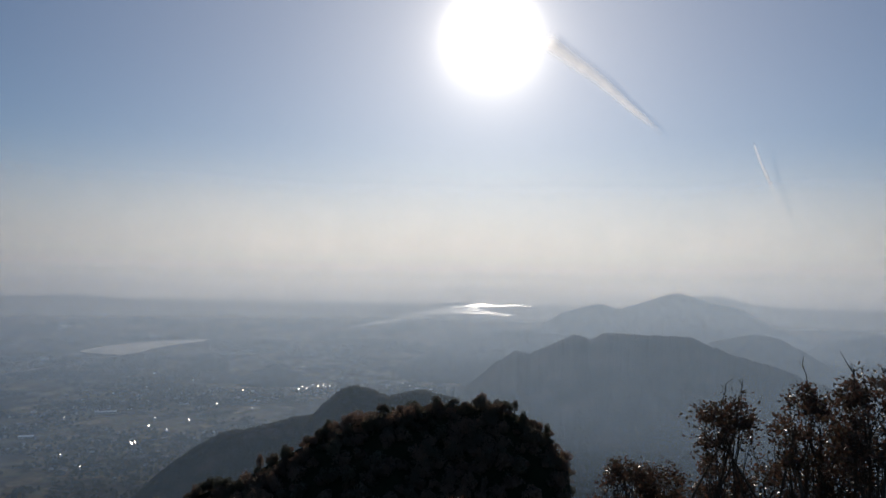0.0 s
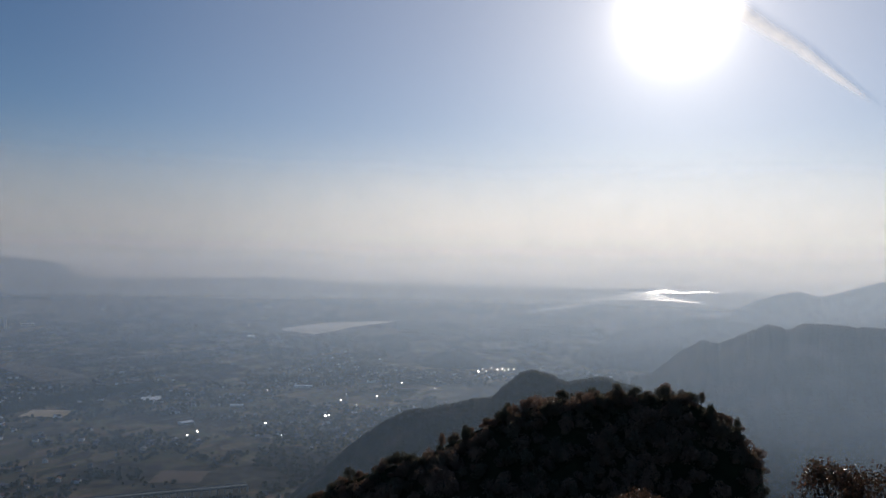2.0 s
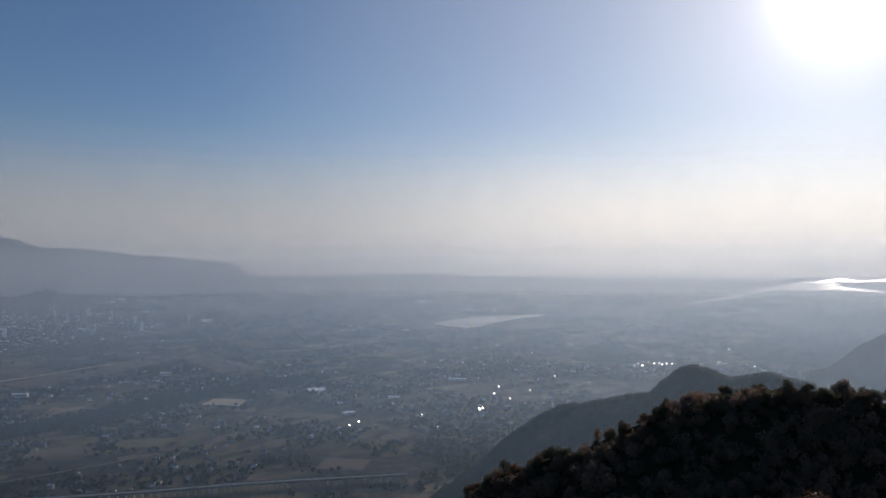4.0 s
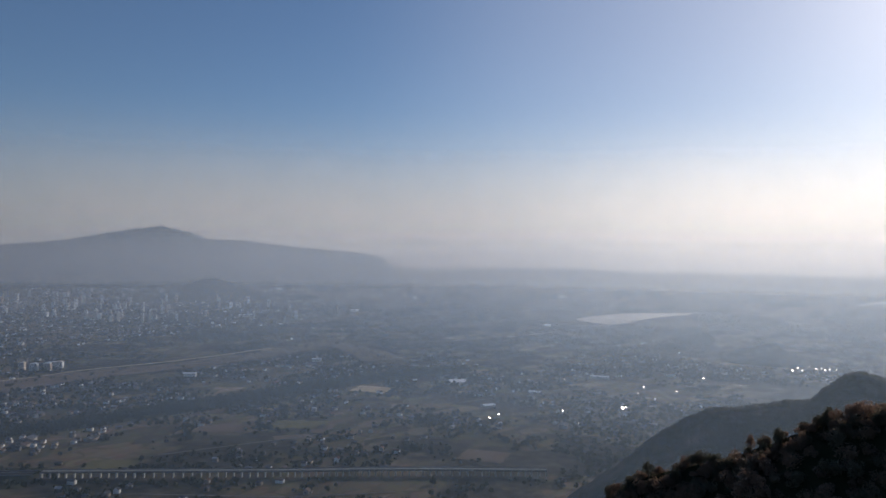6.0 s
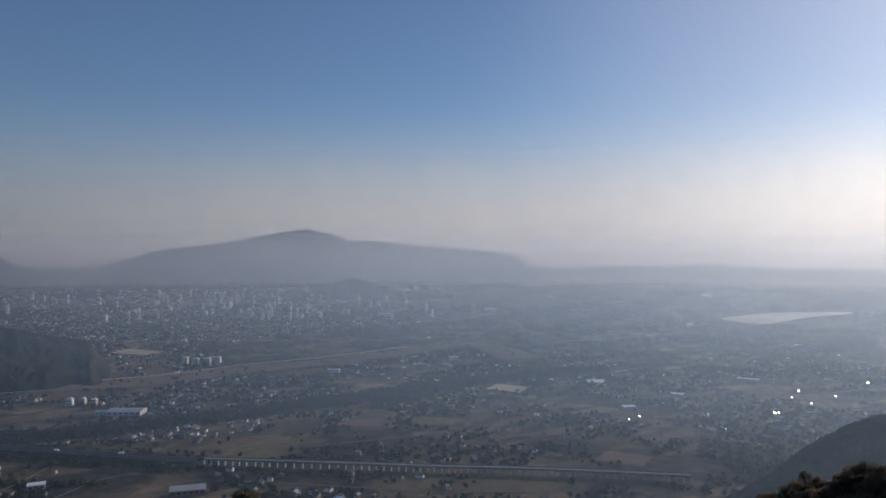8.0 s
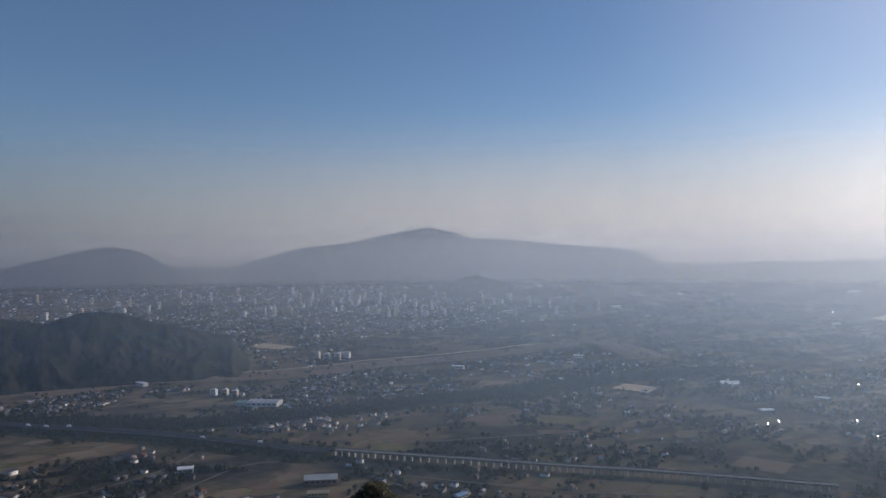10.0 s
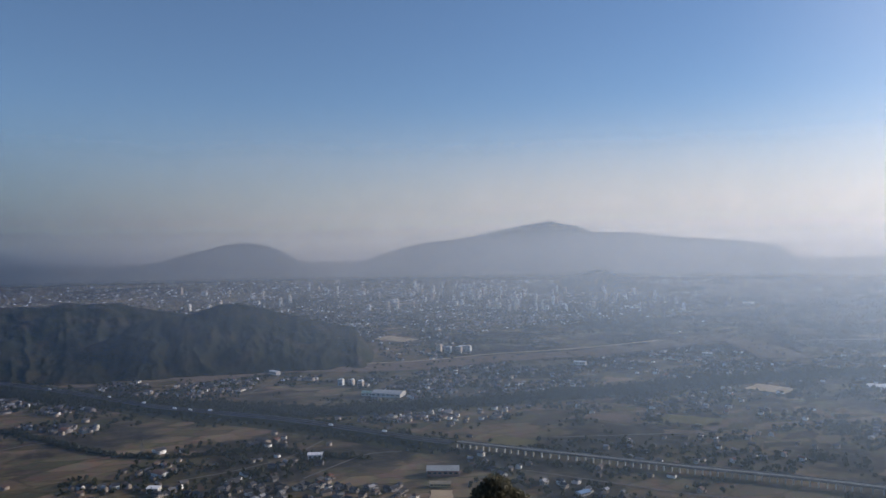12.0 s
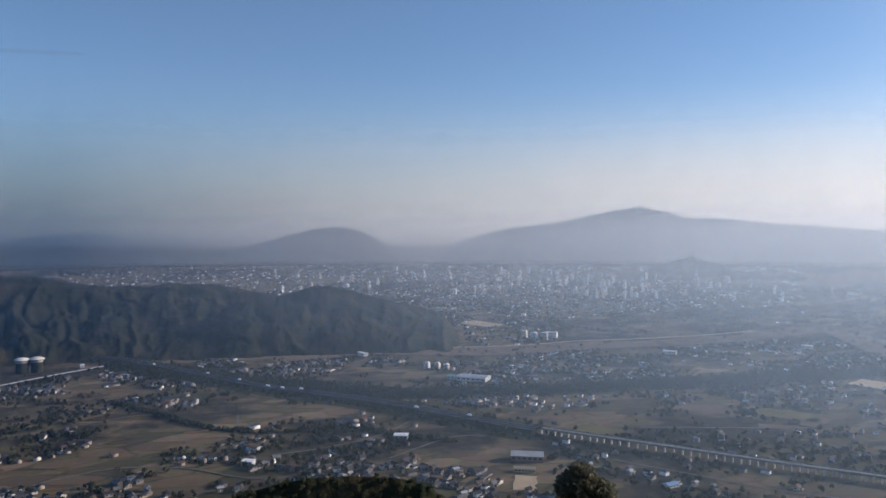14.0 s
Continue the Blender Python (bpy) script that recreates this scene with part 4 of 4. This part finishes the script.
def stamp(name, verts, faces, slots, place, turn, size, mats, label, category, kind="stuff", smooth=False):
    """Copies of one small form, joined into a single mesh. size: three scales for each."""
    verts, n, m = np.asarray(verts, float), len(place), len(verts)
    p = verts[None] * size[:, None, :]
    c, s = np.cos(turn)[:, None], np.sin(turn)[:, None]
    q = np.stack([p[..., 0] * c - p[..., 1] * s, p[..., 0] * s + p[..., 1] * c, p[..., 2]], -1) + place[:, None, :]
    me = bpy.data.meshes.new(name)
    counts = np.array([len(f) for f in faces])
    flat = np.concatenate([np.array(f) for f in faces])
    loops = (flat[None] + (np.arange(n) * m)[:, None]).ravel()
    totals = np.tile(counts, n)
    starts = np.concatenate([[0], np.cumsum(totals)[:-1]])
    me.vertices.add(n * m)
    me.vertices.foreach_set("co", q.ravel())
    me.loops.add(len(loops))
    me.loops.foreach_set("vertex_index", loops)
    me.polygons.add(len(totals))
    me.polygons.foreach_set("loop_start", starts)
    for mt in mats:
        me.materials.append(mt)
    me.polygons.foreach_set("material_index", np.tile(slots, n))
    if smooth:
        me.polygons.foreach_set("use_smooth", np.ones(len(totals), bool))
    me.update(calc_edges=True)
    me.validate()
    return tagged(new(name, me), label, category, kind=kind)


# unit house: walls as a closed pentagon prism, and a roof of two thick slopes
UH_V = [(-.5, -.5, -.2), (.5, -.5, -.2), (.5, .5, -.2), (-.5, .5, -.2), (-.5, -.5, .7), (.5, -.5, .7), (.5, .5, .7), (-.5, .5, .7), (-.5, 0, 1), (.5, 0, 1),
        (-.56, -.6, .66), (.56, -.6, .66), (.56, 0, 1.06), (-.56, 0, 1.06), (.56, .6, .66), (-.56, .6, .66)]
UH_F = [(0, 1, 5, 4), (1, 2, 6, 9, 5), (2, 3, 7, 6), (3, 0, 4, 8, 7), (10, 11, 12, 13), (13, 12, 14, 15)]
UH_M = [0, 0, 0, 0, 1, 1]
rest = np.array(sorted(set(range(len(x))) - set(near)))
n = len(rest)
size = np.stack([rng.uniform(6, 11, n), rng.uniform(5, 7.5, n), rng.uniform(4.0, 6.6, n)], 1)
big = rng.random(n) < 0.05
size[big] *= (2.2, 2.0, 1.2)
size *= np.where(r[rest] > 2300, 0.88, 1.0)[:, None]
stamp("distant_houses", UH_V, UH_F, UH_M, np.stack([x[rest], y[rest], land(r[rest]) + 0.6], 1), 0.5 + np.pi / 2 * rng.integers(0, 4, n) + rng.normal(0, 0.15, n), size, [FAR_WALL, FAR_ROOF],
      "countless small pale houses of the town and its hamlets", "houses")


# ---- blocks of the city ----
def block(kind):
    """A block of flats or offices: walls, a window band and a balcony rail to each storey, parapet, lift house."""
    w, d, floors = ((11, 10, 9), (18, 10, 6), (10, 10, 11), (28, 11, 5), (14, 11, 7), (12, 9, 4))[kind]
    h = floors * 3.0
    t = empty("tower_block", ("slim pale block of city flats", "pale block of flats with long balconies", "tall narrow block of city flats", "long low pale block of flats", "pale office block in the city", "small pale block of flats")[kind],
              "apartment building", "tall buildings of the city")
    part("wall", bmbox(0, 0, -3, w, d, h + 3), TOWER_WALL, t)
    for f in range(floors):
        part("window_band", bmbox(0, 0, f * 3.0 + 1.1, w * 0.88, d + 0.2, 1.3), DARK_GLASS, t)
    part("parapet", bmbox(0, 0, h, w + 0.4, d + 0.4, 0.9), TOWER_WALL, t)
    part("lift_house", bmbox(w * 0.2, 0, h + 0.9, w * 0.3, d * 0.5, 2.6), TOWER_WALL, t)
    return t


blocks, placed = [block(k) for k in range(6)], set()


def put_block(k, az, el, turn):
    m = Matrix.Translation(spot(az, el)) @ pose(0, 0, 0, 0, 0, turn)
    if k in placed:
        copy_thing(blocks[k], m)
    else:
        blocks[k].matrix_basis = m
        placed.add(k)


for az0, el0, k in ((63.9, -8.0, 1), (63.1, -8.0, 1), (64.6, -7.95, 4), (62.5, -7.85, 3), (71.3, -10.25, 5), (72.1, -10.2, 5), (70.6, -10.35, 5), (46.9, -4.35, 2), (43.3, -4.4, 2)):
    put_block(k, az0, el0, 40)
for i in range(95):
    az0 = rnd.gauss(61, 6.5) if i % 3 else rnd.uniform(48, 84)
    if not 46 < az0 < 90:
        continue
    put_block(rnd.choice((0, 0, 1, 2, 2, 3, 4)), az0, rnd.uniform(-4.7, -3.0) - 0.3 * (az0 < 60), 35 + rnd.choice((0, 90)) + rnd.gauss(0, 6))

# ---- trees of the plain ----
def foliage(name, stops, island=False, rough=0.6, glow=0.35, spec=0.3, scale=0.6):
    """Leaves: they scatter light on both sides."""
    m, n, l, b = material(name, rough, 0, spec)
    src = n.new("ShaderNodeNewGeometry").outputs["Random Per Island"] if island else n.new("ShaderNodeObjectInfo").outputs["Random"]
    g = grain(n, l, scale, 2.0)
    s = n.new("ShaderNodeMath")
    s.operation = "MULTIPLY_ADD"
    l.new(g.outputs[0], s.inputs[0])
    s.inputs[1].default_value = 0.6
    half = n.new("ShaderNodeMath")
    half.operation = "MULTIPLY_ADD"
    half.inputs[1].default_value, half.inputs[2].default_value = 0.7, -0.15
    l.new(src, half.inputs[0])
    l.new(half.outputs[0], s.inputs[2])
    r = ramp(n, stops)
    l.new(s.outputs[0], r.inputs[0])
    l.new(r.outputs[0], b.inputs["Base Color"])
    t, x = n.new("ShaderNodeBsdfTranslucent"), n.new("ShaderNodeMixShader")
    l.new(r.outputs[0], t.inputs[0])
    x.inputs[0].default_value = glow
    l.new(b.outputs[0], x.inputs[1])
    l.new(t.outputs[0], x.inputs[2])
    l.new(x.outputs[0], n["Material Output"].inputs[0])
    return m


PLAIN_TREE = foliage("plain_tree_leaves", [(0.1, (0.022, 0.03, 0.014)), (0.5, (0.045, 0.05, 0.024)), (0.9, (0.08, 0.065, 0.035))], scale=0.02, glow=0.2)
HILL_LEAF = foliage("hill_leaves", [(0.15, (0.09, 0.092, 0.062)), (0.4, (0.14, 0.125, 0.085)), (0.6, (0.2, 0.145, 0.105)), (0.85, (0.27, 0.175, 0.125))], scale=0.035, glow=0.5)
SHRUB_LEAF = foliage("shrub_leaves", [(0.1, (0.045, 0.04, 0.022)), (0.45, (0.085, 0.056, 0.036)), (0.7, (0.13, 0.07, 0.046)), (0.95, (0.18, 0.09, 0.058))], island=True, rough=0.3, glow=0.5, spec=0.6, scale=3.0)
SLOPE_LEAF = foliage("slope_leaves", [(0.1, (0.085, 0.1, 0.058)), (0.5, (0.12, 0.125, 0.07)), (0.9, (0.15, 0.13, 0.075))], scale=0.03, glow=0.5)
BARK = mottled("bark", [(0.3, (0.045, 0.035, 0.028)), (0.7, (0.11, 0.09, 0.07))], 6.0, 0.9, 0.1, 0.5, 0.02)


def tuft(count, seed, flat=0.8, leaf=0.42, plain=False):
    """Random leaf clumps that fill a lobed crown of unit radius."""
    g = np.random.default_rng(seed)
    lobes = np.concatenate([[(0, 0, 0.9, 0.75)], np.stack([g.uniform(-.55, .55, 5), g.uniform(-.55, .55, 5), g.uniform(0.5, 1.4, 5), g.uniform(.35, .6, 5)], 1)])
    v, f = [], []
    for i in range(count):
        cx, cy, cz, rad = lobes[g.integers(0, len(lobes))]
        d = g.normal(size=3)
        d /= np.linalg.norm(d)
        c = np.array((cx, cy, cz)) + d * rad * g.uniform(0.55, 1.02) * (1, 1, flat)
        a, b = g.normal(size=3), g.normal(size=3)
        a /= np.linalg.norm(a)
        b -= a * (a @ b)
        b /= np.linalg.norm(b)
        s = leaf * g.uniform(0.6, 1.2)
        k = len(v)
        v += [c + a * s, c + b * s * 0.7, c - a * s] if plain else [c + a * s, c + b * s * 0.55, c - a * s, c - b * s * 0.6]
        f.append(tuple(range(k, len(v))))
    return v, f


r, az, x, y, el = scatter(85000, 700, 3300)
mapv = settle_map(x, y, az)
grove = fractal(x / 90 + 31, y / 90, 3, 8)
keep = ((mapv > np.where(az > 62, 0.47, 0.5)) & (grove > 0.42) & (rng.random(len(r)) < 0.8)) | ((grove > 0.66) & (rng.random(len(r)) < 0.6)) | ((el > np.interp(az, *FRONT)) & (az > 45) & (rng.random(len(r)) < 0.1))
keep &= free(x, y, r, az)
# belts of trees along the river, the brook and the expressway's banks
bx, by = [], []
for pts, w, dens in ((belt, 44, 34), (trace(BROOK, 9), 9, 4), (hw, 42, 22), (trace(RIVER, 12), 44, 1)):
    for p in pts:
        for _ in range(dens):
            o = Vector((p.x, p.y)) + Vector((rnd.gauss(0, 0.55), rnd.gauss(0, 0.55))) * w
            if pts is hw and min((o - q.to_2d()).length for q in hw) < 15:
                continue
            bx.append(o.x)
            by.append(o.y)
tx, ty = np.concatenate([x[keep], bx]), np.concatenate([y[keep], by])
tr = np.hypot(tx, ty)
n = len(tx)
grown = rng.uniform(2.0, 4.2, n)
v, f = tuft(28, 3, 0.9, 0.72, True)
stamp("plain_trees", v, f, [0] * len(f), np.stack([tx, ty, land(tr) - 0.3], 1), rng.uniform(0, 6.28, n), np.stack([grown, grown, grown * rng.uniform(0.8, 1.5, n)], 1), [PLAIN_TREE],
      "dark evergreen trees and groves between fields and houses", "trees")

# ---- trees of the near hill ----
def tree(seed, tall, wide, leaf=0.07, count=1700, deep=0.0):
    t = empty("tree", "", "tree", "trees of the near hill")
    bm, g = bmesh.new(), random.Random(seed)
    stick(bm, Vector((0, 0, -1)), Vector((0.05, 0, tall * 0.55)), 0.16, 0.09)
    for i in range(5):
        a = g.uniform(0, 6.28)
        z = tall * g.uniform(0.25, 0.55)
        stick(bm, Vector((0, 0, z)), Vector((math.cos(a) * wide * 0.7, math.sin(a) * wide * 0.7, z + tall * 0.3)), 0.07, 0.025, 4)
    part("trunk", bm, BARK, t)
    v, f = tuft(count, seed, 0.9, leaf)
    deep = deep or tall * 0.95
    v = [(p[0] * wide, p[1] * wide, tall - deep + p[2] * deep / 1.8) for p in v]
    crown = mesh_ob("crown", v, f, HILL_LEAF)
    crown.parent = t
    return t


def hill_height(px, py, name="near_hill"):
    """Height of a hill's surface by its grid, or None beside it."""
    a, rr, z = GRIDS[name]
    az, d = math.degrees(math.atan2(-px, py)), math.hypot(px, py)
    if not (a[0] < az < a[-1] and rr[0] < d < rr[-1]):
        return None
    i = min(int((az - a[0]) / (a[1] - a[0])), len(a) - 2)
    return float(np.interp(d, rr, (z[i] + z[i + 1]) / 2))


models = [tree(s, tall, wide) for s, tall, wide in ((1, 3.4, 1.7), (2, 4.2, 1.6), (3, 3.0, 2.0), (4, 4.8, 1.5), (5, 3.6, 1.9), (6, 2.6, 1.5))]
names = ("low rounded broadleaf tree in brown winter leaf", "taller dark evergreen tree", "wide low broadleaf tree in rusty leaf", "slim upright dark tree", "rounded brown-leaved tree", "small dark bushy tree")
for m, s in zip(models, names):
    m["label"] = s + " on the hill"
set_down = set()
for i in range(290):
    a = -11.4 + 35.5 * (i + rnd.random()) / 290
    d = 200 + rnd.uniform(-7, 4)
    px, py = -d * math.sin(radians(a)), d * math.cos(radians(a))
    z = hill_height(px, py)
    if z is None:
        continue
    k = rnd.randrange(6)
    s = rnd.uniform(0.6, 1.05)
    m = Matrix.Translation((px, py, z - 0.2)) @ pose(0, 0, 0, 0, 0, rnd.uniform(0, 360)) @ Matrix.Diagonal((s * 1.15, s * 1.15, s * rnd.uniform(0.85, 1.15), 1))
    if k in set_down:
        c = copy_thing(models[k], Matrix())
        c.matrix_basis = m
    else:
        models[k].matrix_basis = m
        set_down.add(k)
spots = []
for i in range(1250):
    a, d = rnd.uniform(-12, 25.5), rnd.uniform(112, 196)
    px, py = -d * math.sin(radians(a)), d * math.cos(radians(a))
    z = hill_height(px, py)
    if z is not None and z > float(land(d)) + 1:
        spots.append((px, py, z - 0.4))
for k in range(3):
    sub = np.array(spots[k::3])
    n = len(sub)
    v, f = tuft(520, 40 + k, 0.9, 0.095)
    g = rng.uniform(1.2, 3.0, n)
    stamp("hill_trees", v, f, [0] * len(f), sub, rng.uniform(0, 6.28, n), np.stack([g, g, g * rng.uniform(0.8, 1.4, n)], 1), [HILL_LEAF], "close canopy of brown and dark green trees", "trees")


# trees of the mountainside's foot and one that stands below the summit
spots = []
for i in range(900):
    a, d = rnd.uniform(68, 97), rnd.uniform(375, 480)
    px, py = -d * math.sin(radians(a)), d * math.cos(radians(a))
    z = hill_height(px, py, "wooded_slope")
    if z is not None and z > float(land(d)) + 1:
        spots.append((px, py, z - 1.0))
n = len(spots)
v, f = tuft(200, 60, 0.9, 0.2)
g = rng.uniform(1.6, 3.0, n)
stamp("slope_trees", v, f, [0] * len(f), np.array(spots), rng.uniform(0, 6.28, n), np.stack([g, g, g], 1), [SLOPE_LEAF], "dark evergreen wood at the mountain's foot", "trees")


def round_tree(az, dist, top_el, wide, seed):
    foot = way(az, 0) * dist
    foot.z = float(land(dist))
    tall = dist * math.tan(radians(top_el)) - foot.z
    t = tree(seed, tall, wide, 0.07, 9000, 3.4)
    t.name = "slope_tree"
    tagged(t, "single rounded dark evergreen tree on the slope", "tree")
    t.matrix_basis = Matrix.Translation(foot)


round_tree(60.5, 40.0, -16.85, 1.75, 9)

# ---- shrubs by the summit ----
def shrub(az, dist, top_el, half, high, seed, clumps, label, twigs=0, leaf=0.04, thick=95):
    """A shrub: stems that fork from the slope into sprays of glossy leaves filling an uneven crown, and bare twigs above.
    half, high: half width and height of the leafy crown."""
    g, gen = random.Random(seed), np.random.default_rng(seed)
    foot = way(az, 0) * dist
    foot.z = float(land(dist)) - 0.1
    top = dist * math.tan(radians(top_el)) - foot.z
    wood = bmesh.new()

    def limb(a, b, r0, r1, steps=4, wild=0.1):
        p, span = a, (b - a).length
        for i in range(1, steps + 1):
            q = a.lerp(b, i / steps) + (Vector((g.gauss(0, 1), g.gauss(0, 1), g.gauss(0, 0.6))) * span * wild / steps if i < steps else Vector())
            stick(wood, p, q, r0 + (r1 - r0) * (i - 1) / steps, r0 + (r1 - r0) * i / steps, 5 if r0 > 0.008 else 4)
            p = q

    stems = []
    for i in range(4):
        b = 6.28 * i / 4 + g.uniform(-0.5, 0.5)
        tip = Vector((math.cos(b) * half * 0.4, math.sin(b) * half * 0.4, top - high * g.uniform(0.35, 0.6)))
        root = Vector((math.cos(b) * 0.1, math.sin(b) * 0.1, 0))
        limb(root, tip, 0.022, 0.011, 5, 0.3)
        stems.append((root, tip))
    sprays = []
    for i in range(clumps):
        b, h = g.uniform(0, 6.28), g.random() ** 0.8
        reach_out = half * math.sqrt(g.uniform(0.1, 1)) * (math.sin(math.pi * (0.2 + 0.72 * h)) ** 0.7)
        c = Vector((math.cos(b) * reach_out, math.sin(b) * reach_out, top - high * (1 - h) - g.uniform(0, 0.05)))
        root, tip = g.choice(stems)
        start = root.lerp(tip, g.uniform(0.55, 1.0))
        if start.z > c.z:
            start = root.lerp(tip, 0.5)
        limb(start, c, 0.007, 0.003)
        sprays.append((c, (c - start).normalized()))
    for i in range(twigs):
        c, d = max((g.choice(sprays) for _ in range(6)), key=lambda q: q[0].z)
        d = (d + Vector((0, 0, 0.6))).normalized()
        p = c
        for _ in range(4):
            q = p + d * g.uniform(0.05, 0.09)
            stick(wood, p, q, 0.005, 0.004, 4)
            if g.random() < 0.8:
                f = (d + Vector((g.gauss(0, .6), g.gauss(0, .6), 0.1))).normalized()
                stick(wood, q, q + f * g.uniform(0.05, 0.12), 0.0035, 0.002, 4)
            d = (d + Vector((g.gauss(0, .25), g.gauss(0, .25), 0.05))).normalized()
            p = q
    thing = empty("shrub", label, "shrub", "shrubs at the summit")
    part("branchwork", wood, BARK, thing, "thin grey-brown stems and twigs")
    n = clumps * thick
    pick = gen.integers(0, clumps, n)
    wide = gen.uniform(0.035, 0.085, clumps)[pick][:, None]
    at = np.array([tuple(c) for c, _ in sprays])[pick] + gen.normal(0, 1, (n, 3)) * wide * (1, 1, 0.8)
    u = np.array([tuple(d) for _, d in sprays])[pick] * 0.7 + gen.normal(0, 1, (n, 3)) * (1, 1, 0.8)
    u /= np.linalg.norm(u, axis=1)[:, None]
    w = np.cross(u, gen.normal(0, 1, (n, 3)))
    w /= np.linalg.norm(w, axis=1)[:, None]
    h = np.cross(u, w)
    s = (leaf * gen.uniform(0.6, 1.3, n))[:, None]
    v = np.stack([at, at + u * s * 0.5 + w * s * 0.3 + h * s * 0.1, at + u * s * 1.1, at + u * s * 0.5 - w * s * 0.3 + h * s * 0.1], 1).reshape(-1, 3)
    f = [q for c in range(0, 4 * n, 4) for q in ((c, c + 1, c + 2), (c, c + 2, c + 3))]
    ob = mesh_ob("foliage", v, f, SHRUB_LEAF)
    ob.parent = thing
    tagged(ob, "small glossy brown-green leaves")
    thing.matrix_basis = Matrix.Translation(foot)
    return thing


shrub(-14.6, 9.0, -12.4, 0.4, 0.6, 11, 44, "low dense shrub with glossy brownish leaves on the slope", thick=70)
shrub(-17.0, 9.2, -12.4, 0.33, 0.6, 17, 34, "low rounded shrub with glossy brown leaves", thick=70)
shrub(-21.1, 8.2, -7.1, 0.27, 0.62, 12, 32, "upright open shrub with glossy brown leaves", 2, thick=75)
shrub(-20.8, 8.6, -11.6, 0.36, 0.7, 18, 44, "dense low shrub with rusty leaves", thick=75)
shrub(-24.2, 8.8, -11.4, 0.3, 0.5, 20, 20, "low shrub with sparse brown leaves and bare stems", 6, thick=55)
shrub(-26.3, 8.0, -6.3, 0.32, 0.75, 13, 40, "spreading shrub with rusty glossy leaves", 1, thick=75)
shrub(-30.8, 7.4, -5.0, 0.42, 0.9, 14, 62, "tall shrub with rusty leaves and bare upper twigs", 7, thick=75)
shrub(-28.4, 8.2, -9.6, 0.42, 0.7, 16, 52, "dense shrub with glossy dark leaves", thick=75)
shrub(-35.5, 7.6, -4.8, 0.45, 0.9, 15, 50, "tall shrub with rusty glossy leaves", 3, thick=75)
shrub(-2.0, 15.0, -15.7, 0.6, 0.5, 19, 50, "dark leafy shrub top on the slope", 0, 0.055, 70)

# ---- vapour trails ----
def trail(points, half, label, thick):
    """A vapour trail: a flat soft streak high in the sky."""
    p = [way(a, e) * 4300 for a, e in points]
    fine = [p[i].lerp(p[i + 1], k / 12) for i in range(len(p) - 1) for k in range(12)] + [p[-1]]
    v, uv, rows = [], [], 9
    for i, q in enumerate(fine):
        t = i / (len(fine) - 1)
        d = (fine[min(i + 1, len(fine) - 1)] - fine[max(i - 1, 0)]).normalized()
        side = d.cross(q.normalized())
        w = half[0] + (half[1] - half[0]) * t
        for j in range(rows):
            s = j / (rows - 1)
            v.append(q + side * (2 * s - 1) * w + q.normalized() * w * 0.25 * math.cos((2 * s - 1) * 1.5))
            uv.append((t, s))
    ob = mesh_ob("vapour_trail", v, grid_faces(len(fine), rows), [], True)
    lay = ob.data.uv_layers.new(name="along")
    for lp in ob.data.loops:
        lay.data[lp.index].uv = uv[lp.vertex_index]
    m = bpy.data.materials.new("vapour")
    m.use_nodes = True
    n, l = m.node_tree.nodes, m.node_tree.links
    n.remove(n["Principled BSDF"])
    c, sep = n.new("ShaderNodeUVMap"), n.new("ShaderNodeSeparateXYZ")
    c.uv_map = "along"
    l.new(c.outputs[0], sep.inputs[0])
    fade = None
    for k, pts in ((1, [(0.0, 0), (0.5, 1), (1.0, 0)]), (0, [(0.0, 0.2), (0.12, 1), (0.8, 0.8), (1.0, 0)])):
        q = ramp(n, [(a, (b, b, b)) for a, b in pts], "EASE")
        l.new(sep.outputs[k], q.inputs[0])
        if fade is None:
            fade = q.outputs[0]
        else:
            fade = mix(n, l, 1.0, fade, q.outputs[0], "MULTIPLY")
    puffs = grain(n, l, 1 / 60, 4.0)
    amount = n.new("ShaderNodeMath")
    amount.operation = "MULTIPLY"
    l.new(mix(n, l, 0.5, fade, mix(n, l, 1.0, fade, puffs.outputs[0], "MULTIPLY")), amount.inputs[0])
    amount.inputs[1].default_value = thick
    clear, lit, out = n.new("ShaderNodeBsdfTransparent"), n.new("ShaderNodeBsdfTranslucent"), n.new("ShaderNodeMixShader")
    lit.inputs[0].default_value = (0.9, 0.9, 0.9, 1)
    l.new(amount.outputs[0], out.inputs[0])
    l.new(clear.outputs[0], out.inputs[1])
    l.new(lit.outputs[0], out.inputs[2])
    l.new(out.outputs[0], n["Material Output"].inputs[0])
    ob.data.materials.append(m)
    return tagged(ob, label, "vapour trail", kind="structure")


trail([(-8.0, 18.9), (-9.2, 18.03), (-12.2, 15.9), (-14.3, 14.0), (-17.2, 11.5)], (78, 20), "white vapour trail slanting away from the sun", 1.0)
trail([(-23.1, 10.9), (-23.5, 9.6), (-24.1, 8.1), (-25.6, 4.4)], (10, 20), "thin short white vapour trail", 0.55)
trail([(102.5, 11.9), (101.3, 11.98), (98.7, 12.14), (95.6, 12.3)], (22, 14), "faint thin vapour trail in the blue", 0.3)
